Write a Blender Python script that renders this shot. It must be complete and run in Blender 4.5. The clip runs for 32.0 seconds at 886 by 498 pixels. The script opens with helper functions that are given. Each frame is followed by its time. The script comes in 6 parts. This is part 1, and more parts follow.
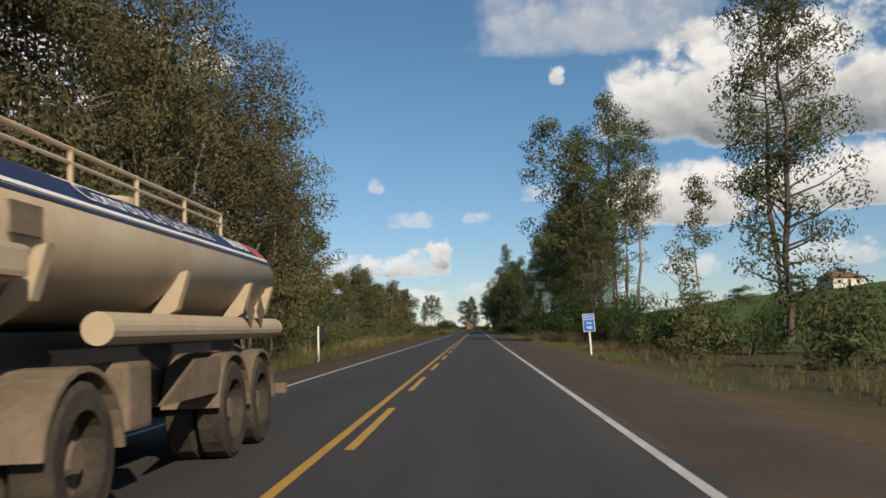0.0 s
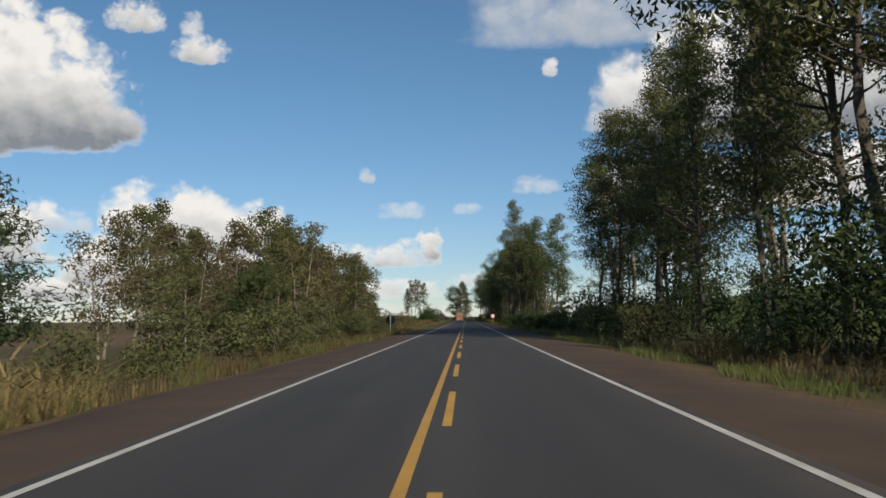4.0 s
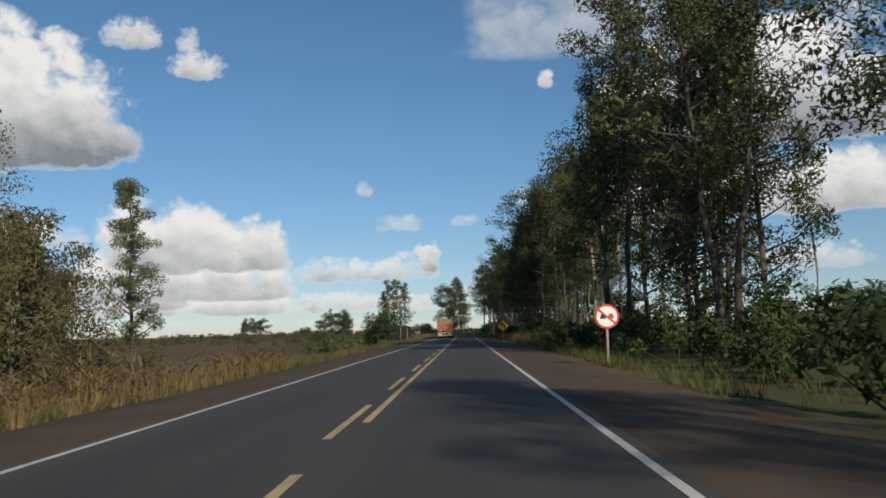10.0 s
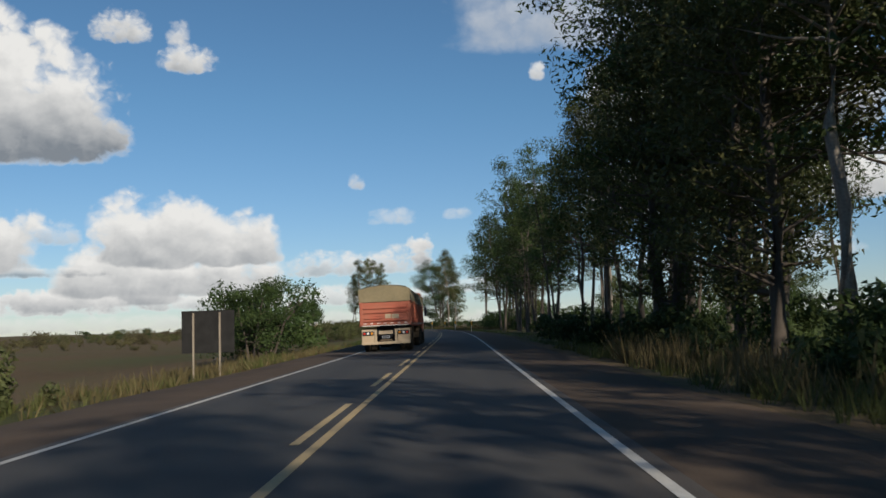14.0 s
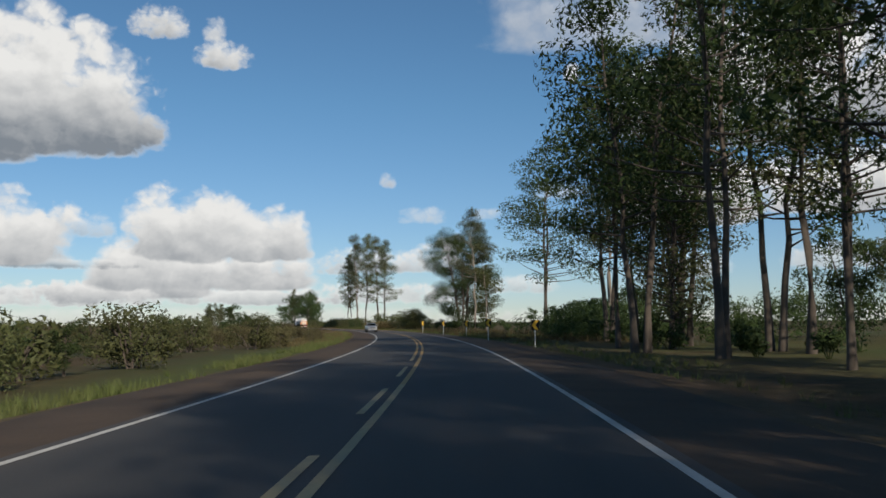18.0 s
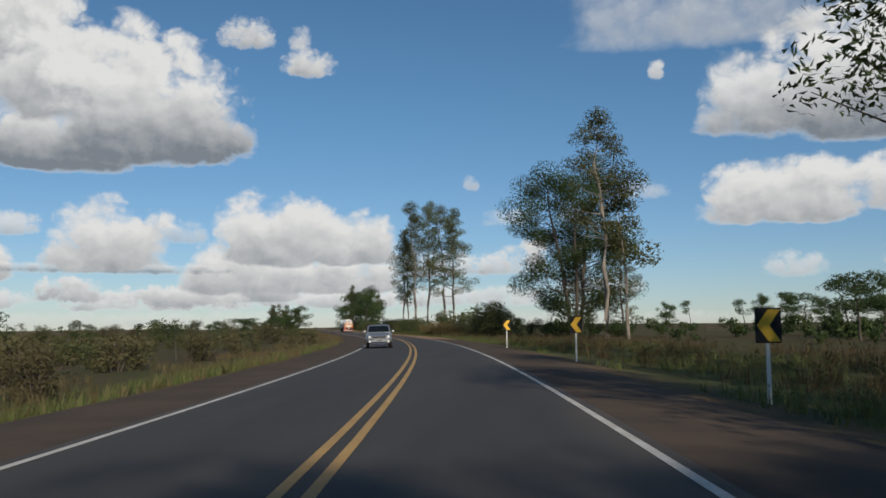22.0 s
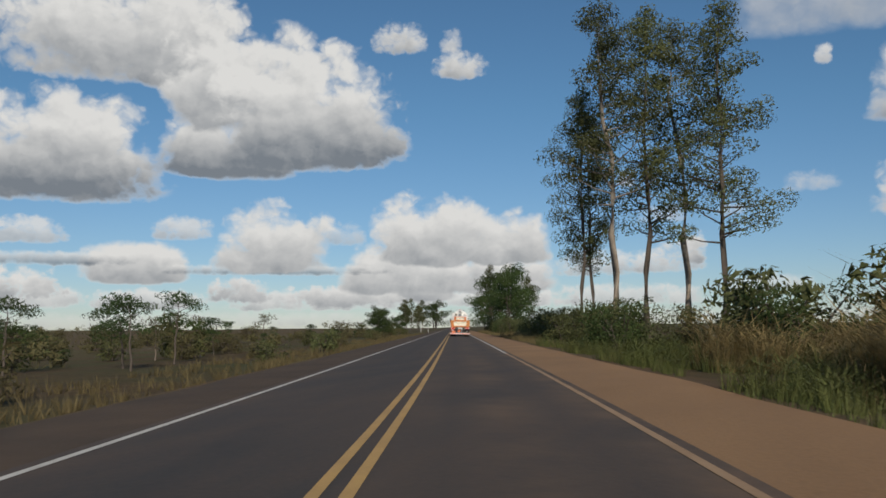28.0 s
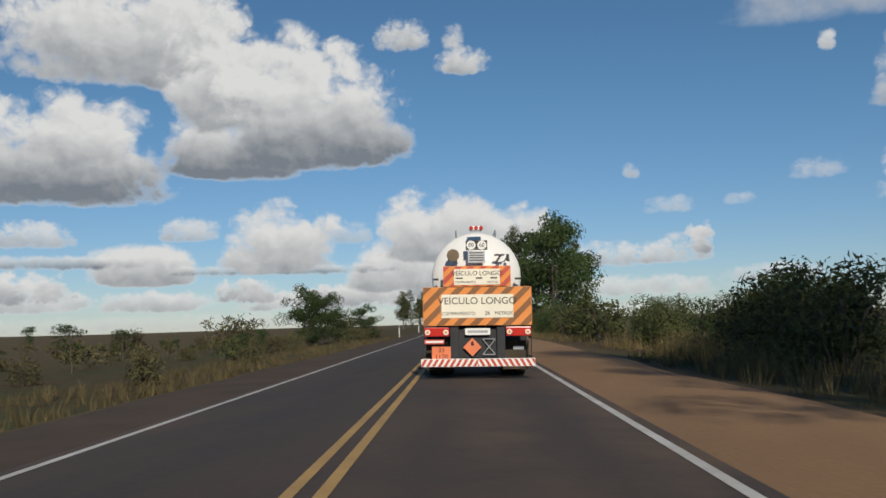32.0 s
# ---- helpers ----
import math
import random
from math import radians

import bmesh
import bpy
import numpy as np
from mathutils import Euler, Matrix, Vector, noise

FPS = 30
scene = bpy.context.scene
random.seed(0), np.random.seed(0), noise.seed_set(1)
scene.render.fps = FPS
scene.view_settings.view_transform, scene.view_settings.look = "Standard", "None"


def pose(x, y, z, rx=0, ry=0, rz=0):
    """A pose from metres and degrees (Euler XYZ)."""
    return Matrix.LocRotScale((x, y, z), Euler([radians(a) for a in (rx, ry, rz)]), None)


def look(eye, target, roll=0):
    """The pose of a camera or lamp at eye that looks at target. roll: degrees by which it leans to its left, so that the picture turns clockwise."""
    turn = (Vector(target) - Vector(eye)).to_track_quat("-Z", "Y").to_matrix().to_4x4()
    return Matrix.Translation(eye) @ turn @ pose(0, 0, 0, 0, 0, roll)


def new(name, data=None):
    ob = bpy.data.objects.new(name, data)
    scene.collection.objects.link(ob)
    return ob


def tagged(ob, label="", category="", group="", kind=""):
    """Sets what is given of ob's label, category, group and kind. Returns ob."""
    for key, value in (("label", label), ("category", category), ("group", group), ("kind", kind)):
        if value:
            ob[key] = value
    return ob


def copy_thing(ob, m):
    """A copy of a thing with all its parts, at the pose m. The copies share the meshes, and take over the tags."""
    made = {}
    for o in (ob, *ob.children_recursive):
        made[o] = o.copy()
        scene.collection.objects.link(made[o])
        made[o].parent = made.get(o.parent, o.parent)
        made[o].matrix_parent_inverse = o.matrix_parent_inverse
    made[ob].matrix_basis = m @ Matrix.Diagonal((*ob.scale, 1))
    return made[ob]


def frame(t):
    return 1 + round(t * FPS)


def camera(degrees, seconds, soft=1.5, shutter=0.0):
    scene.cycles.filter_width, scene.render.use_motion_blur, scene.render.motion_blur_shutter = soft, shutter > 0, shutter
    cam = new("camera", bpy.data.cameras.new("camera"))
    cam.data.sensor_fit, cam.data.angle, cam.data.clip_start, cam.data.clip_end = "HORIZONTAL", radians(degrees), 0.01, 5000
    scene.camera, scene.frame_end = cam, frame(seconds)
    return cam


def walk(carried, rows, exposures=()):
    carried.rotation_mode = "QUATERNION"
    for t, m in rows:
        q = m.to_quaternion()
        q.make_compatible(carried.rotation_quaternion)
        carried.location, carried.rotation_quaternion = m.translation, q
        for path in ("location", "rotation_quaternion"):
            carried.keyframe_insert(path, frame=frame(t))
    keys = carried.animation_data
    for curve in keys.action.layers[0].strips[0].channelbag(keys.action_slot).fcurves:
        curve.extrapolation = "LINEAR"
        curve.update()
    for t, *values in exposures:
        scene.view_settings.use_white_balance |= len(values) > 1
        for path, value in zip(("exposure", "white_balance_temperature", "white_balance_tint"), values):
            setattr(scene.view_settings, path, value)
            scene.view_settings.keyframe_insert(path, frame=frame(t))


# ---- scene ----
# ---- the road's line: s metres along it, u metres to its right ----
HEAD_S = [-400, 470, 500, 520, 560, 600, 640, 680, 720, 750, 780, 3500]
HEAD_D = [0, -0.1, 0.3, 0.95, 3.4, 6.3, 8.8, 11.7, 14.9, 16.7, 17.3, 17.3]
_s = np.arange(-400, 3500, 1.0)
_h = np.radians(np.interp(_s, HEAD_S, HEAD_D))
_h = np.convolve(np.pad(_h, 12, "edge"), np.ones(25) / 25, "valid")
_x, _y = np.cumsum(-np.sin(_h)), np.cumsum(np.cos(_h))
_x, _y = _x - _x[400], _y - _y[400]


def at(s, u=0.0, z=0.0):
    h = float(np.interp(s, _s, _h))
    return Vector((float(np.interp(s, _s, _x)) + u * math.cos(h), float(np.interp(s, _s, _y)) + u * math.sin(h), z))


def heading(s):
    return math.degrees(float(np.interp(s, _s, _h)))


# ---- camera ----
cam = camera(53.0, 32.0, soft=1.6, shutter=0.08)
ROWS = [
    (0.0, -4.3, 1.58, 1.94, 5.08, -1.35), (0.5, 8.6, 1.29, 2.19, 4.95, -1.27), (1.0, 21.5, 0.97, 1.85, 4.92, -1.20),
    (1.5, 35.1, 0.80, 1.89, 4.98, -1.11), (2.0, 49.1, 0.66, 2.00, 4.90, -1.01), (2.5, 63.3, 0.48, 2.06, 4.91, -0.81),
    (3.0, 77.8, 0.32, 2.01, 4.62, -0.61), (3.5, 92.5, 0.32, 1.77, 4.38, -0.50), (5.5, 153.5, 0.77, 0.21, 5.04, -1.14),
    (6.0, 169.2, 0.95, 0.26, 5.18, -1.22), (6.5, 185.0, 1.13, 0.20, 4.76, -1.26), (7.0, 200.9, 1.33, 0.29, 4.65, -1.29),
    (7.5, 216.8, 1.47, 0.49, 4.84, -1.33), (8.0, 232.9, 1.59, 0.75, 5.03, -1.36), (8.5, 248.9, 1.65, 0.86, 4.88, -1.39),
    (9.0, 264.9, 1.70, 0.98, 5.10, -1.42), (9.5, 280.8, 1.66, 1.07, 4.80, -1.37), (10.0, 296.6, 1.63, 1.19, 5.23, -1.32),
    (10.5, 312.1, 1.64, 1.24, 5.03, -1.30), (11.0, 327.1, 1.64, 1.12, 4.80, -1.28), (11.5, 341.7, 1.66, 0.99, 4.91, -1.39),
    (12.0, 355.9, 1.69, 1.07, 5.06, -1.50), (12.5, 369.8, 1.66, 1.04, 4.94, -1.52), (13.0, 383.5, 1.67, 0.90, 4.50, -1.55),
    (13.5, 397.0, 1.72, 0.79, 4.45, -1.62), (14.0, 410.5, 1.76, 0.72, 4.76, -1.69), (14.5, 424.0, 1.75, 0.83, 4.55, -1.65),
    (16.5, 479.6, 1.62, 0.84, 4.48, -1.50), (17.0, 493.4, 1.57, 1.03, 4.66, -1.47), (17.5, 507.0, 1.48, 2.12, 4.66, -0.86),
    (18.0, 520.2, 1.38, 2.64, 4.79, -0.26), (18.5, 532.9, 1.36, 2.62, 5.05, -0.07), (19.0, 545.0, 1.36, 3.29, 4.88, 0.11),
    (19.5, 556.4, 1.36, 4.23, 4.87, 0.29), (20.0, 567.2, 1.37, 5.35, 4.76, 0.48), (20.5, 577.7, 1.32, 6.32, 4.73, 0.23),
    (21.0, 588.2, 1.30, 7.06, 4.57, -0.01), (21.5, 598.7, 1.27, 7.48, 4.72, -0.34), (22.0, 609.2, 1.32, 8.08, 4.97, -0.50),
    (22.5, 619.8, 1.37, 8.57, 4.72, -0.66), (23.0, 630.4, 1.42, 9.15, 4.58, -0.81), (23.5, 641.2, 1.43, 9.81, 5.03, -0.90),
    (24.0, 652.0, 1.42, 10.37, 5.01, -0.98), (24.5, 663.0, 1.45, 11.43, 5.20, -0.59), (25.0, 674.2, 1.47, 12.71, 4.80, -0.20),
    (25.5, 685.5, 1.41, 13.45, 5.19, -0.25), (27.5, 732.0, 1.14, 17.29, 5.25, -0.45), (28.0, 744.0, 1.09, 17.97, 4.99, -0.50),
    (28.5, 756.1, 1.09, 18.39, 4.82, -0.91), (29.0, 768.3, 1.12, 18.27, 5.33, -1.31), (29.5, 780.6, 1.15, 18.39, 5.60, -1.62),
    (30.0, 793.1, 1.18, 18.27, 5.40, -1.93), (30.5, 805.7, 1.25, 18.21, 4.78, -2.08), (31.0, 818.6, 1.34, 18.32, 5.03, -2.23),
    (31.5, 831.3, 1.33, 18.26, 5.06, -2.03), (32.0, 844.3, 1.29, 18.41, 4.73, -1.82),
]


# a lean to the left is a turn about the way ahead, applied in the camera's own frame
def camera_pose(t, s, u, yaw, pitch, roll):
    p = at(s, u)
    return t, pose(p.x, p.y, 1.343, 90 + pitch, 0, yaw) @ pose(0, 0, 0, 0, 0, roll)


walk(cam, [camera_pose(*r) for r in ROWS], exposures=[(0.0, -0.08, 6850, 10), (4.0, -0.1, 6700, 10), (7.0, -0.12, 6500, 9), (10.0, -0.2, 6500, 9), (18.0, -0.2, 6450, 9), (22.0, -0.34, 6400, 9), (26.0, -0.4, 6500, 9), (32.0, -0.42, 6400, 9)])

# ---- light ----
SUN_TURN, SUN_UP = 154.0, 29.0   # degrees clockwise from ahead, and above the horizon
sun = new("sun", bpy.data.lights.new("sun", "SUN"))
sun.data.energy, sun.data.angle, sun.data.color = 5.0, radians(0.6), (1.0, 0.9, 0.76)
_a = radians(SUN_TURN)
_d = Vector((math.sin(_a) * math.cos(radians(SUN_UP)), math.cos(_a) * math.cos(radians(SUN_UP)), math.sin(radians(SUN_UP))))
sun.matrix_world = look(_d * 300, (0, 0, 0))

world = bpy.data.worlds.new("sky")
scene.world = world
world.use_nodes = True
WN, WL = world.node_tree.nodes, world.node_tree.links
WN.clear()
CLOUDS = []


def cloud(c, w, base, h, soft=0.55, dense=1.0, grey=0.5, rough=1.0):
    CLOUDS.append((c, w, base, h, soft, dense, grey, rough))


# heaps of fair-weather cloud, far ones first: degrees left of the first road's line, half width, the flat base's height in degrees, height over it
cloud(30, 45, 0.3, 0.9, 1.0, 0.5, 0.6), cloud(-30, 32, 0.3, 0.9, 1.0, 0.5, 0.6)
cloud(26, 7.5, 1.4, 1.2, 0.6, 0.9, 0.4), cloud(14, 6.5, 1.5, 1.1, 0.6, 0.9, 0.4), cloud(6, 6.5, 1.6, 1.2, 0.7, 0.8, 0.35), cloud(44, 5.0, 1.6, 1.4, 0.6, 0.9, 0.4)
cloud(36.5, 4.0, 1.5, 1.2, 0.6, 0.9, 0.4), cloud(30.9, 2.2, 1.9, 1.6), cloud(44.5, 4.0, 2.2, 1.7), cloud(20.3, 3.4, 2.1, 2.6)
cloud(24.5, 4.4, 1.6, 1.3), cloud(21.8, 3.2, 2.6, 2.9), cloud(15.5, 5.2, 2.6, 2.2), cloud(37.3, 3.4, 3.2, 2.4), cloud(8.0, 3.8, 3.5, 1.5, 0.7, 0.8)
cloud(4.2, 3.2, 3.6, 1.3, 0.7, 0.8), cloud(2.2, 1.0, 4.2, 1.95, 0.7, 1.0, 0.5, 1.3), cloud(3.4, 1.5, 4.0, 1.3, 0.8, 0.8, 0.4, 1.2), cloud(-13.5, 2.2, 3.1, 1.5, 0.8, 0.7), cloud(-21.5, 3.6, 3.5, 1.6, 0.8, 0.7), cloud(-2.0, 3.5, 2.2, 1.0, 0.8, 0.7)
cloud(29, 8.5, 3.55, 0.55, 0.8, 0.8, 0.9), cloud(42, 6.0, 4.1, 0.7, 0.8, 0.8, 0.8)
cloud(28.6, 3.9, 4.1, 3.8), cloud(34.4, 2.2, 5.8, 1.4, 0.7, 0.8), cloud(24.3, 1.7, 5.6, 1.3, 0.8, 0.6), cloud(43.5, 3.0, 5.4, 1.5, 0.7, 0.8)
cloud(14.0, 3.2, 4.5, 3.2), cloud(18.4, 4.4, 4.5, 4.3)
cloud(3.9, 1.9, 6.7, 1.0, 1.1, 0.6, 0.3), cloud(6.2, 0.65, 9.0, 0.9, 1.2, 0.8, 0.3, 1.3), cloud(-0.3, 1.1, 6.9, 0.6, 1.1, 0.6, 0.3), cloud(-4.8, 1.9, 8.2, 1.2, 1.1, 0.6, 0.3)
cloud(-13.0, 5.2, 6.6, 3.8), cloud(-22.0, 5.5, 7.0, 3.6), cloud(-5.8, 0.6, 15.6, 1.1, 1.0, 0.9, 0.3, 1.3)
cloud(-12.5, 4.8, 12.1, 4.6, 0.7, 0.95, 0.75), cloud(-19.5, 8.8, 11.6, 7.6, 0.6, 1.0, 0.9), cloud(-38, 9, 9, 7)
cloud(-8.5, 9.0, 17.8, 7.0, 1.5, 0.72, 0.62, 0.7)
cloud(20.7, 2.0, 17.7, 1.8, 0.8), cloud(17.3, 0.9, 17.6, 1.5, 0.9, 0.8, 0.3), cloud(16.7, 2.1, 16.2, 1.7, 0.8)
cloud(42.5, 8.0, 8.4, 6.4, 0.6, 1.0, 0.95), cloud(37.5, 9.0, 15.6, 6.6, 0.6, 1.0, 0.6), cloud(32.0, 5.0, 10.0, 4.6, 0.6, 1.0, 0.95), cloud(30.5, 5.5, 13.0, 6.6, 0.6, 1.0, 0.6), cloud(26.6, 6.6, 10.8, 7.2, 0.55, 1.0, 0.95)

_WT = world.node_tree


def math_node(tree, op, a, b=None, c=None, clamp=False):
    n = tree.nodes.new("ShaderNodeMath")
    n.operation, n.use_clamp = op, clamp
    for i, v in enumerate((a, b, c)):
        if v is None:
            continue
        if isinstance(v, (int, float)):
            n.inputs[i].default_value = v
        else:
            tree.links.new(v, n.inputs[i])
    return n.outputs[0]


def wm(op, x, y=None, z=None, clamp=False):
    return math_node(_WT, op, x, y, z, clamp)


_tc = WN.new("ShaderNodeTexCoord")
_sep = WN.new("ShaderNodeSeparateXYZ")
WL.new(_tc.outputs["Generated"], _sep.inputs[0])
_az = wm("MULTIPLY", wm("ARCTAN2", wm("MULTIPLY", _sep.outputs[0], -1.0), _sep.outputs[1]), 57.2958)
_el = wm("MULTIPLY", wm("ARCSINE", _sep.outputs[2]), 57.2958)


def sky_noise(x, y, scale, detail, rough, w=0.0):
    cb, n = WN.new("ShaderNodeCombineXYZ"), WN.new("ShaderNodeTexNoise")
    WL.new(x, cb.inputs[0]), WL.new(y, cb.inputs[1])
    cb.inputs[2].default_value = w
    n.inputs["Scale"].default_value, n.inputs["Detail"].default_value, n.inputs["Roughness"].default_value = scale, detail, rough
    WL.new(cb.outputs[0], n.inputs["Vector"])
    return n.outputs[0]


def billow(az, el):
    """Heaped cauliflower relief: rounded cells of three sizes over a ragged noise."""
    wx = wm("MULTIPLY_ADD", sky_noise(az, el, 0.8, 3.0, 0.55, 5.0), 1.3, az)
    wy = wm("MULTIPLY_ADD", sky_noise(az, el, 0.8, 3.0, 0.55, 9.0), 1.3, wm("MULTIPLY", el, 1.25))
    v = wm("MULTIPLY_ADD", sky_noise(wx, wy, 0.28, 5.0, 0.52), 1.7, -0.85)
    cb = WN.new("ShaderNodeCombineXYZ")
    WL.new(wx, cb.inputs[0]), WL.new(wy, cb.inputs[1])
    for scale, gain in ((0.5, 0.6), (1.3, 0.32), (3.1, 0.13)):
        vo = WN.new("ShaderNodeTexVoronoi")
        vo.feature = "SMOOTH_F1"
        vo.inputs["Scale"].default_value, vo.inputs["Smoothness"].default_value = scale, 0.3
        WL.new(cb.outputs[0], vo.inputs["Vector"])
        v = wm("MULTIPLY_ADD", vo.outputs["Distance"], -gain, wm("ADD", v, 0.42 * gain))
    return v


_b0 = billow(_az, _el)
_b1 = billow(wm("SUBTRACT", _az, 0.45), wm("ADD", _el, 0.55))
_bs = billow(wm("MULTIPLY", _az, 2.4), wm("MULTIPLY", _el, 2.4))
# a heap is lit where it falls away towards the light, above and to the right
_relief = wm("MULTIPLY", wm("SUBTRACT", _b1, _b0), 0.42)
_cover, _dark = 0.0, 0.0
for c, w, base, h, soft, dense, grey, rough in CLOUDS:
    dx = wm("MULTIPLY_ADD", _az, 1 / w, -c / w)
    dy = wm("MULTIPLY_ADD", _el, 1 / h, -base / h)
    below = wm("MULTIPLY", wm("MINIMUM", dy, 0.0), h / (0.35 + 0.1 * h))
    p = wm("MULTIPLY", dx, dx)
    q = wm("MULTIPLY_ADD", wm("MULTIPLY_ADD", p, 0.6, 0.35), p, wm("MULTIPLY", wm("MULTIPLY_ADD", wm("MULTIPLY", dy, dy), 0.5, 0.45), wm("MULTIPLY", dy, dy)))
    q = wm("MULTIPLY_ADD", below, below, q)
    v = wm("MULTIPLY_ADD", _b0 if h > 2.0 else _bs, rough * min(1.0, 0.75 + 0.05 * h), wm("SUBTRACT", 1.0 if h > 2.0 else 0.8, q))
    mr = WN.new("ShaderNodeMapRange")
    mr.interpolation_type = "SMOOTHSTEP"
    mr.inputs[1].default_value, mr.inputs[2].default_value, mr.inputs[4].default_value = 0.0, soft, dense
    WL.new(v, mr.inputs[0])
    a = mr.outputs[0]
    # flat grey underneath, white heads
    g = wm("ADD", wm("MULTIPLY_ADD", dy, -grey * 1.7, grey * 0.98, True), _relief)
    g = wm("ADD", g, wm("MULTIPLY_ADD", v, 0.16, -0.08))
    mx = WN.new("ShaderNodeMix")
    WL.new(a, mx.inputs[0]), WL.new(g, mx.inputs[3])
    if isinstance(_dark, float):
        mx.inputs[2].default_value = 0.0
        _cover = a
    else:
        WL.new(_dark, mx.inputs[2])
        _cover = wm("SUBTRACT", wm("ADD", _cover, a), wm("MULTIPLY", _cover, a))
    _dark = mx.outputs[0]
_dark = wm("ADD", _dark, 0.0, None, True)
sky = WN.new("ShaderNodeTexSky")
sky.sky_type, sky.sun_disc, sky.sun_elevation, sky.sun_rotation = "NISHITA", False, radians(SUN_UP), radians(SUN_TURN)
sky.air_density, sky.dust_density, sky.ozone_density, sky.altitude = 1.0, 0.15, 2.5, 700
_tint = WN.new("ShaderNodeMix")
_tint.data_type, _tint.blend_type = "RGBA", "MULTIPLY"
_tint.inputs["Factor"].default_value = 1.0
_hz = WN.new("ShaderNodeMix")
_hz.data_type = "RGBA"
_hz.inputs[6].default_value, _hz.inputs[7].default_value = (0.68, 0.75, 0.92, 1), (0.63, 0.86, 0.95, 1)
WL.new(wm("MINIMUM", wm("MAXIMUM", wm("MULTIPLY", _el, 1 / 14), 0.0), 1.0), _hz.inputs["Factor"])
WL.new(_hz.outputs[2], _tint.inputs[7])
WL.new(sky.outputs[0], _tint.inputs[6])
_shade = WN.new("ShaderNodeMix")
_shade.data_type = "RGBA"
WL.new(_dark, _shade.inputs["Factor"])
CLOUD_WHITE, CLOUD_GREY = (9.4, 9.25, 9.0, 1), (2.5, 2.8, 3.2, 1)
_shade.inputs[6].default_value, _shade.inputs[7].default_value = CLOUD_WHITE, CLOUD_GREY
_mix = WN.new("ShaderNodeMix")
_mix.data_type = "RGBA"
WL.new(_cover, _mix.inputs["Factor"]), WL.new(_tint.outputs[2], _mix.inputs[6]), WL.new(_shade.outputs[2], _mix.inputs[7])
_bg = WN.new("ShaderNodeBackground")
_bg.inputs["Strength"].default_value = 0.1
WL.new(_mix.outputs[2], _bg.inputs["Color"])
WL.new(_bg.outputs[0], WN.new("ShaderNodeOutputWorld").inputs[0])

# ---- materials ----
MATS = {}


def mat(name, rgb, rough=0.7, metal=0.0, vary=0.25, scale=2.0, fine=30.0, bump=0.1, rgb2=None, rnd=0.0, coords="Object", spec=0.4, trans=0.0, stretch=None):
    """A node material: two scales of colour change, a fine relief, and a per-object change."""
    if name in MATS:
        return MATS[name]
    m = bpy.data.materials.new(name)
    m.use_nodes = True
    t = m.node_tree
    b = t.nodes["Principled BSDF"]
    b.inputs["Roughness"].default_value, b.inputs["Metallic"].default_value = rough, metal
    b.inputs["Specular IOR Level"].default_value = spec
    tc = t.nodes.new("ShaderNodeTexCoord")
    big, small = t.nodes.new("ShaderNodeTexNoise"), t.nodes.new("ShaderNodeTexNoise")
    for n, sc in ((big, scale), (small, fine)):
        n.inputs["Scale"].default_value, n.inputs["Detail"].default_value = sc, 5.0
        src = tc.outputs[coords]
        if stretch and n is big:
            mp = t.nodes.new("ShaderNodeMapping")
            mp.inputs["Scale"].default_value = stretch
            t.links.new(src, mp.inputs["Vector"])
            src = mp.outputs[0]
        t.links.new(src, n.inputs["Vector"])
    mx = t.nodes.new("ShaderNodeMix")
    mx.data_type = "RGBA"
    lo = rgb2 or tuple(c * (1 - vary) for c in rgb)
    hi = rgb if rgb2 else tuple(min(1, c * (1 + vary)) for c in rgb)
    mx.inputs[6].default_value, mx.inputs[7].default_value = (*lo, 1), (*hi, 1)
    f = math_node(t, "ADD", math_node(t, "MULTIPLY", big.outputs[0], 0.65), math_node(t, "MULTIPLY", small.outputs[0], 0.35))
    mr = t.nodes.new("ShaderNodeMapRange")
    mr.inputs[1].default_value, mr.inputs[2].default_value = 0.32, 0.68
    t.links.new(f, mr.inputs[0])
    f = mr.outputs[0]
    t.links.new(f, mx.inputs["Factor"])
    col = mx.outputs[2]
    if rnd:
        oi = t.nodes.new("ShaderNodeObjectInfo")
        geo = t.nodes.new("ShaderNodeNewGeometry")
        hs = t.nodes.new("ShaderNodeHueSaturation")
        r = math_node(t, "ADD", math_node(t, "MULTIPLY", oi.outputs["Random"], 0.5), math_node(t, "MULTIPLY", geo.outputs["Random Per Island"], 0.5))
        t.links.new(math_node(t, "MULTIPLY_ADD", r, 2 * rnd, 1 - rnd), hs.inputs["Value"])
        t.links.new(math_node(t, "MULTIPLY_ADD", oi.outputs["Random"], 0.02, 0.495), hs.inputs["Hue"])
        t.links.new(col, hs.inputs["Color"])
        col = hs.outputs[0]
    t.links.new(col, b.inputs["Base Color"])
    if bump:
        bp = t.nodes.new("ShaderNodeBump")
        bp.inputs["Strength"].default_value, bp.inputs["Distance"].default_value = bump, 0.02
        t.links.new(small.outputs[0], bp.inputs["Height"]), t.links.new(bp.outputs[0], b.inputs["Normal"])
    if trans:
        tr = t.nodes.new("ShaderNodeBsdfTranslucent")
        t.links.new(col, tr.inputs[0])
        ms = t.nodes.new("ShaderNodeMixShader")
        ms.inputs[0].default_value = trans
        t.links.new(b.outputs[0], ms.inputs[1]), t.links.new(tr.outputs[0], ms.inputs[2])
        t.links.new(ms.outputs[0], t.nodes["Material Output"].inputs[0])
    MATS[name] = m
    return m


